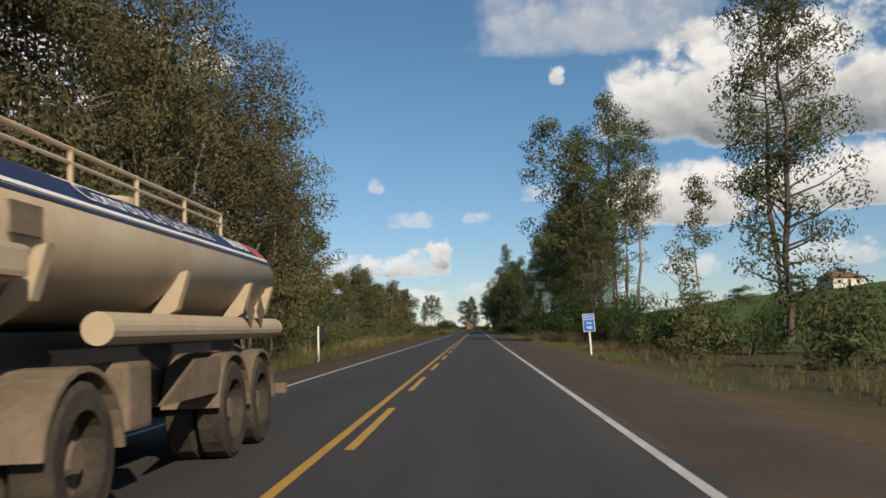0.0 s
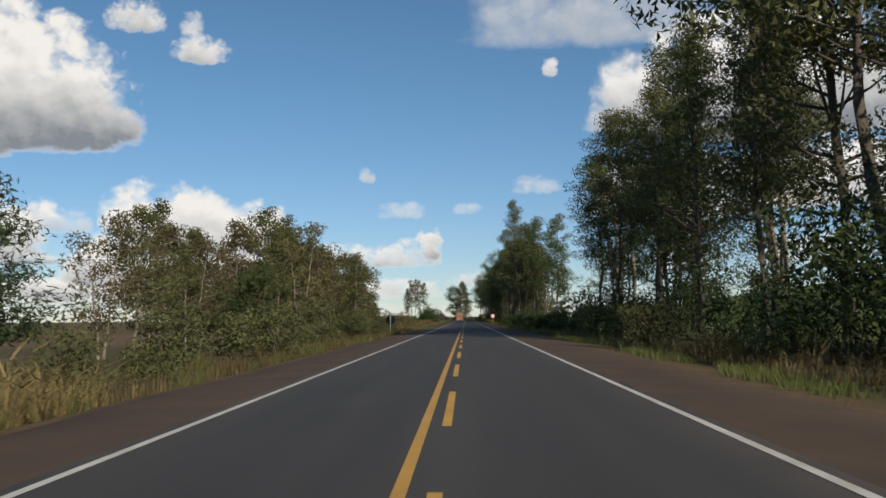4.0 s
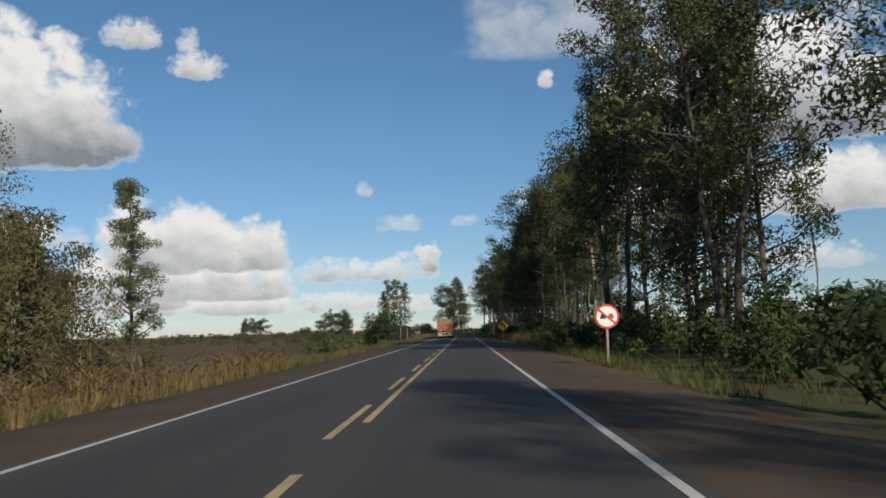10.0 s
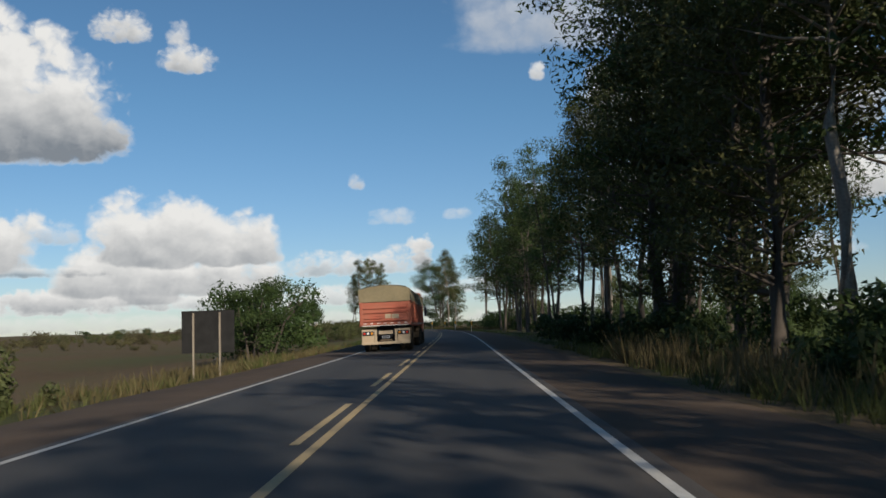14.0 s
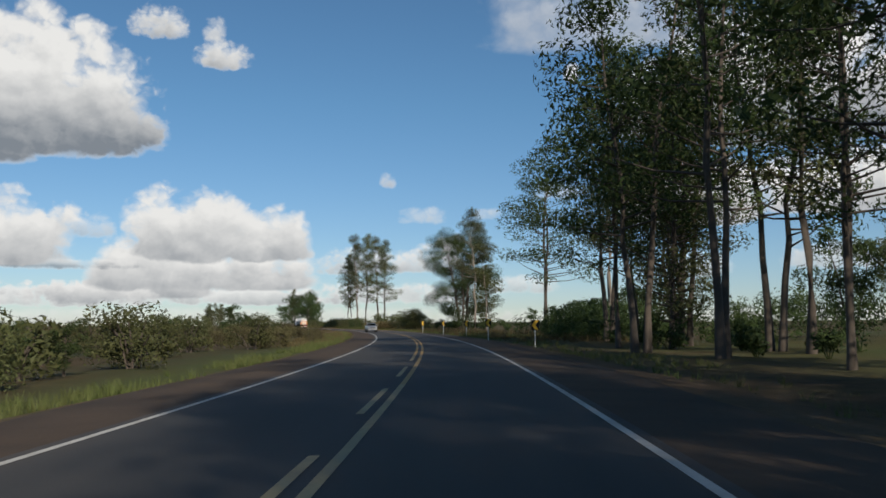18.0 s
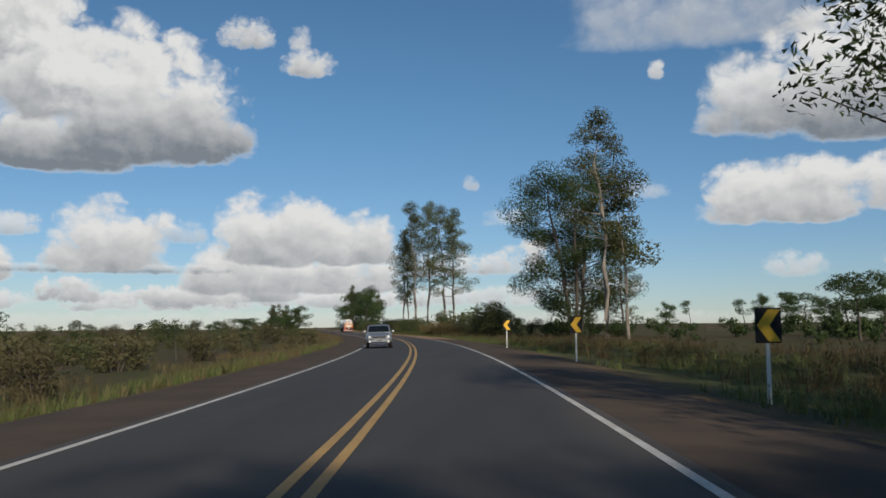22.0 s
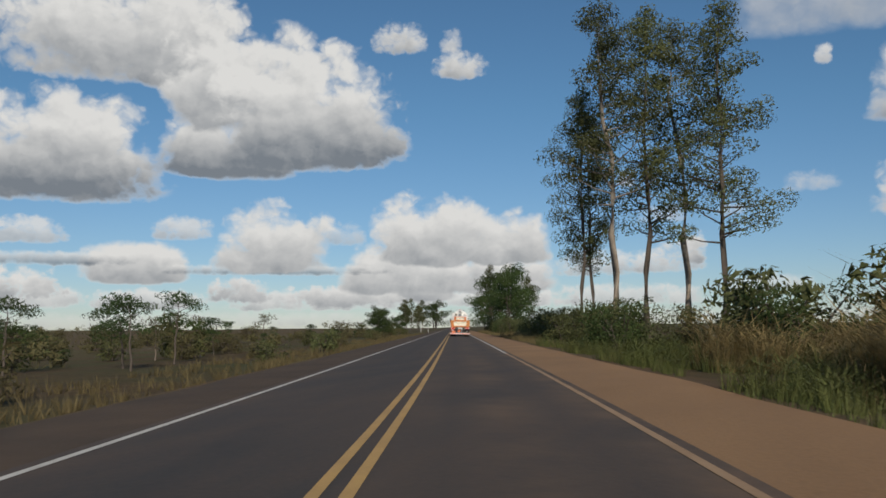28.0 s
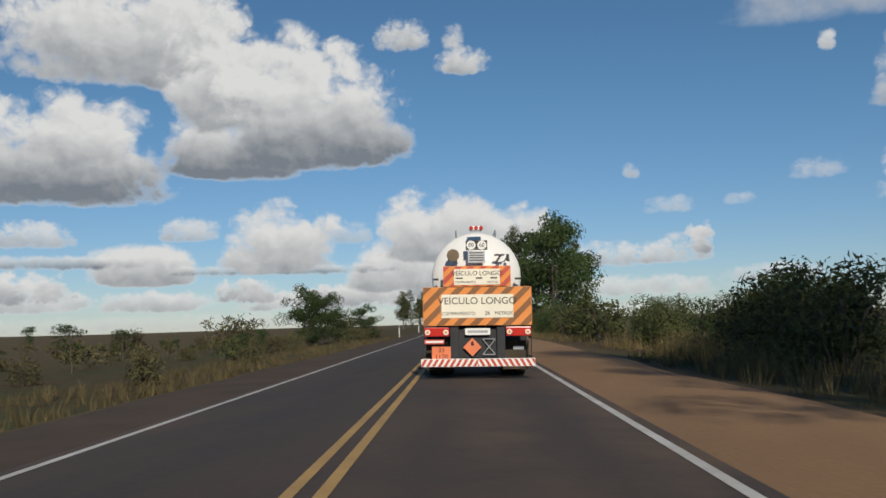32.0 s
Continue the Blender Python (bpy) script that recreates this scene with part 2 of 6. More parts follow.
# ---- mesh helpers ----
def raw_mesh(name, verts, faces, material, smooth=False):
    me = bpy.data.meshes.new(name)
    verts, faces = np.asarray(verts, dtype=np.float32), np.asarray(faces, dtype=np.int32)
    n, k = faces.shape
    me.vertices.add(len(verts))
    me.vertices.foreach_set("co", verts.ravel())
    me.loops.add(n * k)
    me.loops.foreach_set("vertex_index", faces.ravel())
    me.polygons.add(n)
    me.polygons.foreach_set("loop_start", np.arange(0, n * k, k, dtype=np.int32))
    me.polygons.foreach_set("use_smooth", np.full(n, smooth))
    me.materials.append(material)
    me.update(calc_edges=True)
    me.validate()
    return me


def strip_mesh(name, ss, us, zs, material, smooth=True):
    """A sheet laid along the road: stations ss, and across it offsets us at heights zs (a number, or a row for each station)."""
    v = []
    for i, s in enumerate(ss):
        row = us[i] if isinstance(us[0], (list, tuple, np.ndarray)) else us
        zr = zs[i] if isinstance(zs[0], (list, tuple, np.ndarray)) else zs
        v += [at(s, u, z) for u, z in zip(row, zr)]
    k = len(us[0]) if isinstance(us[0], (list, tuple, np.ndarray)) else len(us)
    f = [(i * k + j, i * k + j + 1, (i + 1) * k + j + 1, (i + 1) * k + j) for i in range(len(ss) - 1) for j in range(k - 1)]
    return raw_mesh(name, v, f, material, smooth)


def part(name, bm, material, parent, label=""):
    me = bpy.data.meshes.new(name)
    bm.to_mesh(me)
    bm.free()
    me.materials.append(material)
    ob = new(name, me)
    ob.parent = parent
    if label:
        ob["label"] = label
    return ob


def mesh_part(name, me, parent, label=""):
    ob = new(name, me)
    ob.parent = parent
    if label:
        ob["label"] = label
    return ob


def thing(name, label, category, group="", kind=""):
    return tagged(new(name), label, category, group, kind)


def box(bm, x0, x1, y0, y1, z0, z1, bevel=0.0, m=None):
    r = bmesh.ops.create_cube(bm, size=1.0)
    mm = Matrix.LocRotScale(((x0 + x1) / 2, (y0 + y1) / 2, (z0 + z1) / 2), None, (abs(x1 - x0), abs(y1 - y0), abs(z1 - z0)))
    bmesh.ops.transform(bm, matrix=(m @ mm) if m else mm, verts=r["verts"])
    if bevel:
        es = list({e for v in r["verts"] for e in v.link_edges})
        bmesh.ops.bevel(bm, geom=es, offset=bevel, segments=2, affect="EDGES", profile=0.6)
    return bm


def tube(bm, p, q, r0, r1=None, n=10, caps=True):
    p, q = Vector(p), Vector(q)
    r = bmesh.ops.create_cone(bm, cap_ends=caps, segments=n, radius1=r0, radius2=r0 if r1 is None else r1, depth=(q - p).length)
    bmesh.ops.transform(bm, matrix=Matrix.Translation((p + q) / 2) @ (q - p).to_track_quat("Z", "Y").to_matrix().to_4x4(), verts=r["verts"])
    return bm


def prism(bm, outline, x0, x1, axis="X"):
    """A closed outline of (a, b), swept from x0 to x1 along an axis (X: a, b are y, z; Y: x, z; Z: x, y)."""
    def p(a, b, c):
        return {"X": (c, a, b), "Y": (a, c, b), "Z": (a, b, c)}[axis]
    lo = [bm.verts.new(p(a, b, x0)) for a, b in outline]
    hi = [bm.verts.new(p(a, b, x1)) for a, b in outline]
    n = len(outline)
    bm.faces.new(lo), bm.faces.new(hi[::-1])
    for i in range(n):
        bm.faces.new((lo[i], hi[i], hi[(i + 1) % n], lo[(i + 1) % n]))
    bmesh.ops.recalc_face_normals(bm, faces=bm.faces[:])
    return bm


def B():
    return bmesh.new()

# ---- ground ----
LANE_R, LANE_L, CROWN = 3.5, 3.35, 0.02
EDGE_R, EDGE_L = 6.4, -5.8          # outer edges of the paved shoulders


def ease(a, b, x):
    k = min(1.0, max(0.0, (x - a) / (b - a)))
    return k * k * (3 - 2 * k)


def ground_z(s, u):
    """Height of the land beside the road."""
    if u >= 0:
        rise = 13.0 * (1 - ease(400, 640, s)) + 2.0
        z = -0.16 - 0.25 * ease(6.2, 9.5, u) + rise * ease(14, 160, u)
        z += 6.0 * ease(700, 2600, u)
    else:
        a = -u
        fall = 0.8 + 4.6 * ease(140, 260, s) * (1 - ease(440, 560, s)) + 0.7 * ease(500, 600, s)
        z = -0.16 - fall * ease(6.0, 48.0, a) - 0.5 * ease(5.8, 8.5, a)
        z += 9.0 * ease(120, 500, a) * (1 - ease(420, 560, s))
        z += 10.0 * ease(900, 2800, a)
    far = ease(10, 40, abs(u))
    z += far * 0.5 * noise.noise((s * 0.02, u * 0.02, 3.1)) + ease(60, 400, abs(u)) * 3.0 * noise.noise((s * 0.0035, u * 0.0035, 0.4))
    z += 0.06 * ease(6.5, 9, abs(u)) * noise.noise((s * 0.6, u * 0.6, 1.7))
    return z


MEAN = radians(8.7)


def land_point(s, u):
    """As at(), but far from the road all the cross lines run the same way, so that they never meet."""
    lim = 140.0
    near = max(-lim, min(lim, u))
    p = at(s, near)
    rest = u - near
    return Vector((p.x + rest * math.cos(MEAN), p.y + rest * math.sin(MEAN), 0))


def on_ground(s, u, dz=0.0):
    p = at(s, u)
    p.z = ground_z(s, u) + dz
    return p


def ground_material():
    m = bpy.data.materials.new("field_soil_and_grass")
    m.use_nodes = True
    t = m.node_tree
    b = t.nodes["Principled BSDF"]
    b.inputs["Roughness"].default_value, b.inputs["Specular IOR Level"].default_value = 0.95, 0.1
    tc = t.nodes.new("ShaderNodeTexCoord")
    at_ = t.nodes.new("ShaderNodeAttribute")
    at_.attribute_name = "cover"
    sep = t.nodes.new("ShaderNodeSeparateColor")
    t.links.new(at_.outputs["Color"], sep.inputs[0])

    def nz(scale, detail=6.0, rough=0.6):
        n = t.nodes.new("ShaderNodeTexNoise")
        n.inputs["Scale"].default_value, n.inputs["Detail"].default_value, n.inputs["Roughness"].default_value = scale, detail, rough
        t.links.new(tc.outputs["Object"], n.inputs["Vector"])
        return n.outputs[0]

    def mixc(f, a, c):
        n = t.nodes.new("ShaderNodeMix")
        n.data_type = "RGBA"
        for k, v in ((6, a), (7, c)):
            if isinstance(v, tuple):
                n.inputs[k].default_value = (*v, 1)
            else:
                t.links.new(v, n.inputs[k])
        t.links.new(f, n.inputs["Factor"])
        return n.outputs[2]

    def ramp(v, a, c):
        n = t.nodes.new("ShaderNodeMapRange")
        n.inputs[1].default_value, n.inputs[2].default_value = a, c
        t.links.new(v, n.inputs[0])
        return n.outputs[0]

    n1, n2, n3 = nz(0.05), nz(0.9), nz(9.0, 4.0)
    dry = mixc(ramp(n2, 0.35, 0.65), (0.12, 0.082, 0.046), (0.062, 0.047, 0.027))
    dry = mixc(ramp(n1, 0.4, 0.62), dry, (0.07, 0.075, 0.032))
    green = mixc(ramp(n2, 0.35, 0.65), (0.075, 0.115, 0.03), (0.12, 0.14, 0.045))
    soil = mixc(ramp(n3, 0.35, 0.65), (0.19, 0.125, 0.078), (0.13, 0.085, 0.055))
    col = mixc(sep.outputs[0], dry, green)
    col = mixc(math_node(t, "MULTIPLY", sep.outputs[1], ramp(n2, 0.25, 0.6)), col, soil)
    t.links.new(mixc(math_node(t, "MULTIPLY", ramp(n3, 0.5, 0.75), 0.4), col, (0.05, 0.05, 0.025)), b.inputs["Base Color"])
    bp = t.nodes.new("ShaderNodeBump")
    bp.inputs["Strength"].default_value, bp.inputs["Distance"].default_value = 0.6, 0.15
    t.links.new(n3, bp.inputs["Height"]), t.links.new(bp.outputs[0], b.inputs["Normal"])
    return m


def build_ground():
    ss = list(range(-390, 1300, 10)) + list(range(1300, 3490, 60))
    half = [0, 3, 5.0, 6.0, 6.8, 7.6, 8.6, 10, 12, 15, 19, 24, 30, 38, 48, 60, 75, 95, 120, 150, 190, 240, 310, 400, 520, 700, 950, 1300, 1800, 2500, 3400]
    us = [-u for u in half[:0:-1]] + half
    v, c = [], []
    for s in ss:
        for u in us:
            p = land_point(s, u)
            p.z = ground_z(s, u) - (0.25 if abs(u) < 5 else 0)
            v.append(p)
            pasture = ease(12, 26, u) * (1 - ease(480, 640, s)) if u > 0 else 0.55 * ease(150, 330, -u) * (1 - ease(430, 520, s))
            pasture = max(pasture, 0.5 * ease(560, 640, s) * (1 - ease(720, 760, s)) * ease(6.5, 7.5, u) * (1 - ease(12, 22, u)))
            pasture = max(pasture, 0.6 * ease(500, 540, s) * (1 - ease(630, 700, s)) * ease(6, 7, -u) * (1 - ease(9, 14, -u)))
            red = max(0.8 * (1 - ease(7.0, 9.0, abs(u))), 0.5 * ease(480, 540, s) * ease(30, 60, -u) if u < 0 else 0, 0.85 * ease(330, 400, s) * (1 - ease(480, 520, s)) * ease(14, 26, -u))
            c.append((pasture, red, 0, 1))
    k = len(us)
    f = [(i * k + j, i * k + j + 1, (i + 1) * k + j + 1, (i + 1) * k + j) for i in range(len(ss) - 1) for j in range(k - 1)]
    me = raw_mesh("ground", v, f, ground_material(), True)
    ca = me.color_attributes.new("cover", "FLOAT_COLOR", "POINT")
    ca.data.foreach_set("color", np.array(c, dtype=np.float32).ravel())
    tagged(new("ground", me), "rolling farmland with dry scrub, red soil and green pasture", "ground", kind="structure")


build_ground()

# ---- road ----
M_ASPHALT = mat("asphalt", (0.058, 0.053, 0.048), 0.82, scale=1.1, fine=40.0, bump=0.3, rgb2=(0.036, 0.034, 0.033), stretch=(1.0, 0.06, 1.0))
M_ASPHALT_DUSTY = mat("asphalt_with_red_dust", (0.078, 0.053, 0.038), 0.88, scale=0.8, fine=12.0, bump=0.25, rgb2=(0.036, 0.033, 0.031), stretch=(1.0, 0.1, 1.0))
M_SHOULDER = mat("dusty_shoulder", (0.105, 0.073, 0.05), 0.95, vary=0.3, scale=0.5, fine=25.0, bump=0.4, rgb2=(0.062, 0.048, 0.038), spec=0.15)
M_SAND = mat("orange_dirt", (0.3, 0.172, 0.078), 0.95, scale=0.35, fine=14.0, bump=0.5, rgb2=(0.19, 0.108, 0.052), stretch=(1.0, 0.25, 1.0))
M_WHITE = mat("white_road_paint", (0.62, 0.6, 0.55), 0.7, vary=0.12, scale=1.2, fine=22.0, bump=0.15, rgb2=(0.4, 0.37, 0.32))
# yellow paint made paler: the tree shade is put into its colour
M_YELLOW_SHADE = mat("shade_paled_yellow_paint", (0.5, 0.36, 0.17), 0.75, scale=1.0, fine=22.0, bump=0.15, rgb2=(0.3, 0.23, 0.13))
M_WHITE_DUSTY = mat("white_paint_under_dust", (0.36, 0.24, 0.14), 0.85, scale=0.6, fine=14.0, bump=0.15, rgb2=(0.26, 0.165, 0.09))
M_YELLOW_DUSTY = mat("dusty_yellow_paint", (0.5, 0.31, 0.1), 0.75, scale=1.0, fine=22.0, bump=0.15, rgb2=(0.34, 0.21, 0.08))
M_YELLOW = mat("yellow_road_paint", (0.55, 0.31, 0.045), 0.7, scale=1.0, fine=22.0, bump=0.15, rgb2=(0.4, 0.22, 0.05))


def worn(m, dust):
    """Wheel tracks and blown dust over a road surface, by the amounts stored on its mesh."""
    t = m.node_tree
    bsdf = t.nodes["Principled BSDF"]
    src = bsdf.inputs["Base Color"].links[0].from_socket
    at_ = t.nodes.new("ShaderNodeAttribute")
    at_.attribute_name = "wear"
    sep = t.nodes.new("ShaderNodeSeparateColor")
    t.links.new(at_.outputs["Color"], sep.inputs[0])
    tc, n = t.nodes.new("ShaderNodeTexCoord"), t.nodes.new("ShaderNodeTexNoise")
    n.inputs["Scale"].default_value, n.inputs["Detail"].default_value, n.inputs["Roughness"].default_value = 0.35, 8.0, 0.65
    t.links.new(tc.outputs["Object"], n.inputs["Vector"])
    for k, rgb, lo, hi in ((1, (0.026, 0.025, 0.025), 0.3, 0.7), (0, dust, 0.38, 0.66)):
        mr, mx = t.nodes.new("ShaderNodeMapRange"), t.nodes.new("ShaderNodeMix")
        mr.inputs[1].default_value, mr.inputs[2].default_value = lo, hi
        t.links.new(n.outputs[0], mr.inputs[0])
        mx.data_type = "RGBA"
        mx.inputs[7].default_value = (*rgb, 1)
        t.links.new(math_node(t, "MULTIPLY", sep.outputs[k], mr.outputs[0]), mx.inputs["Factor"]), t.links.new(src, mx.inputs[6])
        src = mx.outputs[2]
    t.links.new(src, bsdf.inputs["Base Color"])


worn(M_ASPHALT, (0.11, 0.085, 0.065)), worn(M_ASPHALT_DUSTY, (0.125, 0.08, 0.05))


def store_wear(me, ss, us, heavy):
    c = []
    for s in ss:
        for u in us:
            lane = abs(u) - 1.7
            oil = 0.75 * math.exp(-(lane / 0.33) ** 2) + 0.3 * math.exp(-((abs(lane) - 0.85) / 0.25) ** 2)
            dust = 0.5 * ease(2.9, 3.6, abs(u)) + (0.85 * ease(-0.2, 0.8, u) * heavy * (0.6 + 0.4 * math.cos(lane * 3.7)) if u > -0.3 else 0.0)
            c.append((min(1.0, dust), oil, 0, 1))
    ca = me.color_attributes.new("wear", "FLOAT_COLOR", "POINT")
    ca.data.foreach_set("color", np.array(c, dtype=np.float32).ravel())
    return me


def surf(u):
    return -CROWN * abs(u)


def build_road():
    ss = np.arange(-300, 1800, 5.0)
    us = list(np.linspace(-LANE_L - 0.25, 0, 13)) + list(np.linspace(0, LANE_R + 0.25, 14)[1:])
    tagged(new("road", store_wear(strip_mesh("road", ss[:202], us, [surf(u) for u in us], M_ASPHALT), ss[:202], us, 0.15)), "worn grey asphalt two-lane highway", "road", kind="structure")
    tagged(new("road_dusty", store_wear(strip_mesh("road_dusty", ss[201:], us, [surf(u) for u in us], M_ASPHALT_DUSTY), ss[201:], us, 1.0)), "asphalt highway stained with red dust", "road", kind="structure")
    rnd = random.Random(4)

    def shoulder(name, u0, u1, s0, s1, m, label):
        st = np.arange(s0, s1, 2.5)
        rows, zs = [], []
        for s in st:
            e = u1 + 0.35 * noise.noise((s * 0.11, u1, 0.0)) + rnd.uniform(-0.05, 0.05)
            d = 0.35 * (1 if u1 > 0 else -1)
            row = [u0, (u0 + e) / 2, e, e + d]
            rows.append(row if u1 > 0 else row[::-1])
            z = [surf(u0) - 0.005, surf(u0) - 0.03, surf(u0) - 0.07, -0.42]
            zs.append(z if u1 > 0 else z[::-1])
        tagged(new(name, strip_mesh(name, st, rows, zs, m)), label, "road shoulder", kind="structure")

    shoulder("shoulder_right", LANE_R + 0.22, EDGE_R, -300, 712, M_SHOULDER, "brown dusty paved shoulder beside the highway")
    shoulder("shoulder_right_sandy", LANE_R + 0.22, EDGE_R + 0.5, 709.5, 1800, M_SAND, "orange dirt shoulder beside the highway")
    shoulder("shoulder_left", -LANE_L - 0.22, EDGE_L, -300, 1800, M_SHOULDER, "brown dusty paved shoulder beside the highway")

    def line(name, u, w, s0, s1, m, label, step=5.0):
        st = np.arange(s0, s1 + 0.01, step)
        us = [u - w / 2, u + w / 2]
        return tagged(new(name, strip_mesh(name, st, us, [surf(x) + 0.006 for x in us], m)), label, "road marking", kind="structure")

    line("edge_line_right", LANE_R, 0.13, -300, 735, M_WHITE, "white painted edge line on the asphalt")
    line("edge_line_right_dusty", LANE_R, 0.13, 735, 790, M_WHITE_DUSTY, "white edge line covered with orange dust")
    line("edge_line_right_far", LANE_R, 0.13, 790, 1795, M_WHITE, "white painted edge line on the asphalt")
    line("edge_line_left", -LANE_L, 0.12, -300, 1795, M_WHITE, "white painted edge line on the asphalt")
    line("centre_line_left", -0.16, 0.12, -300, 203, M_YELLOW, "solid yellow centre line")
    # shaded stretch of the line, in the paled yellow
    line("centre_line_right", 0.12, 0.12, 310, 540, M_YELLOW_SHADE, "yellow centre line paled for the shade on the road")
    line("centre_line_right_bend", 0.12, 0.12, 540, 1795, M_YELLOW_DUSTY, "solid yellow centre line")
    line("centre_line_left_bend", -0.16, 0.12, 556, 1795, M_YELLOW_DUSTY, "solid yellow centre line")
    dashes = thing("dashed_centre_line", "broken yellow centre line on the asphalt", "road marking", kind="structure")

    def run(u, s0, s1):
        s = s0
        while s < s1:
            # past s 200 the dashes take the yellow paled for shade
            me = strip_mesh("dash", [s, s + 2.6, s + 5.2], [u - 0.06, u + 0.06], [surf(u - 0.06) + 0.006, surf(u + 0.06) + 0.006], M_YELLOW if s < 200 else M_YELLOW_SHADE)
            mesh_part("dash", me, dashes)
            s += 9.4

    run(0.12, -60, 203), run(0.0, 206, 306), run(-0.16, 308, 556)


build_road()

# ---- plants ----
M_BARK = mat("eucalyptus_bark", (0.22, 0.18, 0.145), 0.9, scale=0.8, fine=9.0, bump=0.6, rgb2=(0.13, 0.1, 0.08))
M_BARK_PALE = mat("pale_bark", (0.34, 0.29, 0.235), 0.85, scale=0.7, fine=9.0, bump=0.5, rgb2=(0.13, 0.1, 0.075))
M_BARK_DARK = mat("dark_bark", (0.09, 0.072, 0.058), 0.95, scale=1.5, fine=14.0, bump=0.6)
M_LEAF = mat("eucalyptus_leaves", (0.135, 0.135, 0.052), 0.65, scale=0.35, fine=4.0, bump=0, rgb2=(0.055, 0.066, 0.028), rnd=0.4, trans=0.22, spec=0.15)
M_LEAF_BROWN = mat("brownish_leaves", (0.15, 0.125, 0.058), 0.65, scale=0.35, fine=4.0, bump=0, rgb2=(0.065, 0.06, 0.03), rnd=0.4, trans=0.22, spec=0.15)
M_LEAF_DARK = mat("dark_green_leaves", (0.075, 0.1, 0.03), 0.6, scale=0.4, fine=4.0, bump=0, rgb2=(0.026, 0.048, 0.016), rnd=0.4, trans=0.22, spec=0.18)
M_NEEDLE = mat("pine_needles", (0.055, 0.085, 0.03), 0.6, scale=0.5, fine=5.0, bump=0, rgb2=(0.03, 0.05, 0.02), rnd=0.3, trans=0.2)
M_GRASS = mat("green_grass", (0.095, 0.12, 0.035), 0.7, scale=0.25, fine=3.0, bump=0, rgb2=(0.12, 0.115, 0.045), rnd=0.35, trans=0.2, spec=0.1)
M_STRAW = mat("golden_straw", (0.33, 0.24, 0.115), 0.85, scale=0.3, fine=3.0, bump=0, rgb2=(0.18, 0.13, 0.062), rnd=0.4, trans=0.35, spec=0.1)
M_DRY = mat("dry_grass", (0.18, 0.135, 0.068), 0.85, scale=0.25, fine=3.0, bump=0, rgb2=(0.085, 0.068, 0.034), rnd=0.4, trans=0.2, spec=0.1)


def tube_arrays(path, radii, n=7):
    """Rings along a path; quads between them."""
    path = [Vector(p) for p in path]
    v, f = [], []
    for i, p in enumerate(path):
        d = (path[min(i + 1, len(path) - 1)] - path[max(i - 1, 0)]).normalized()
        q = d.to_track_quat("Z", "Y")
        for k in range(n):
            a = 2 * math.pi * k / n
            v.append(p + q @ Vector((math.cos(a) * radii[i], math.sin(a) * radii[i], 0)))
    for i in range(len(path) - 1):
        for k in range(n):
            f.append((i * n + k, i * n + (k + 1) % n, (i + 1) * n + (k + 1) % n, (i + 1) * n + k))
    return v, f


def join_arrays(lst):
    V, Fc, o = [], [], 0
    for v, f in lst:
        V += list(v)
        Fc += [tuple(i + o for i in q) for q in f]
        o += len(v)
    return V, Fc


def grown(pieces, roots):
    """Joins stems and limbs into one mesh; each root (piece, vertex, vertex, parent piece, vertex, vertex) knits a limb into the wood it grows from."""
    start, o = [], 0
    for v, f in pieces:
        start.append(o)
        o += len(v)
    V, Fc = join_arrays(pieces)
    for a, i, j, p, k, m in roots:
        Fc.append((start[a] + i, start[a] + j, start[p] + k, start[p] + m))
    return V, Fc


LEAFY = 1.2


def leaf_arrays(rs, centres, radii, counts, length, width, droop=0.5, flat=0.75):
    """Leaves scattered in clumps: small slivers, hanging more or less."""
    P, out = [], []
    for c, r, n in zip(centres, radii, counts):
        d = rs.normal(size=(n, 3))
        d /= np.linalg.norm(d, axis=1)[:, None]
        out.append(d.copy())
        d *= (rs.uniform(0.25, 1.0, n) ** 0.45)[:, None] * r
        d[:, 2] *= flat
        P.append(np.array(c)[None] + d)
    P = np.concatenate(P)
    n = len(P)
    # leaves lie roughly along the clump's skin, so that a clump has a lit and a dark side
    face = np.concatenate(out) + rs.normal(size=(n, 3)) * 0.42
    face /= np.linalg.norm(face, axis=1)[:, None]
    a = rs.normal(size=(n, 3))
    a[:, 2] -= droop * 1.5
    a -= face * (a * face).sum(1)[:, None]
    a /= np.linalg.norm(a, axis=1)[:, None] + 1e-9
    b = np.cross(a, face)
    b /= np.linalg.norm(b, axis=1)[:, None] + 1e-9
    L = length * rs.uniform(0.6, 1.4, n)[:, None]
    W = width * rs.uniform(0.6, 1.4, n)[:, None]
    v = np.stack([P - a * L - b * W * 0.3, P + b * W, P + a * L], 1).reshape(-1, 3)
    f = np.arange(n * 3).reshape(n, 3)
    return v, f


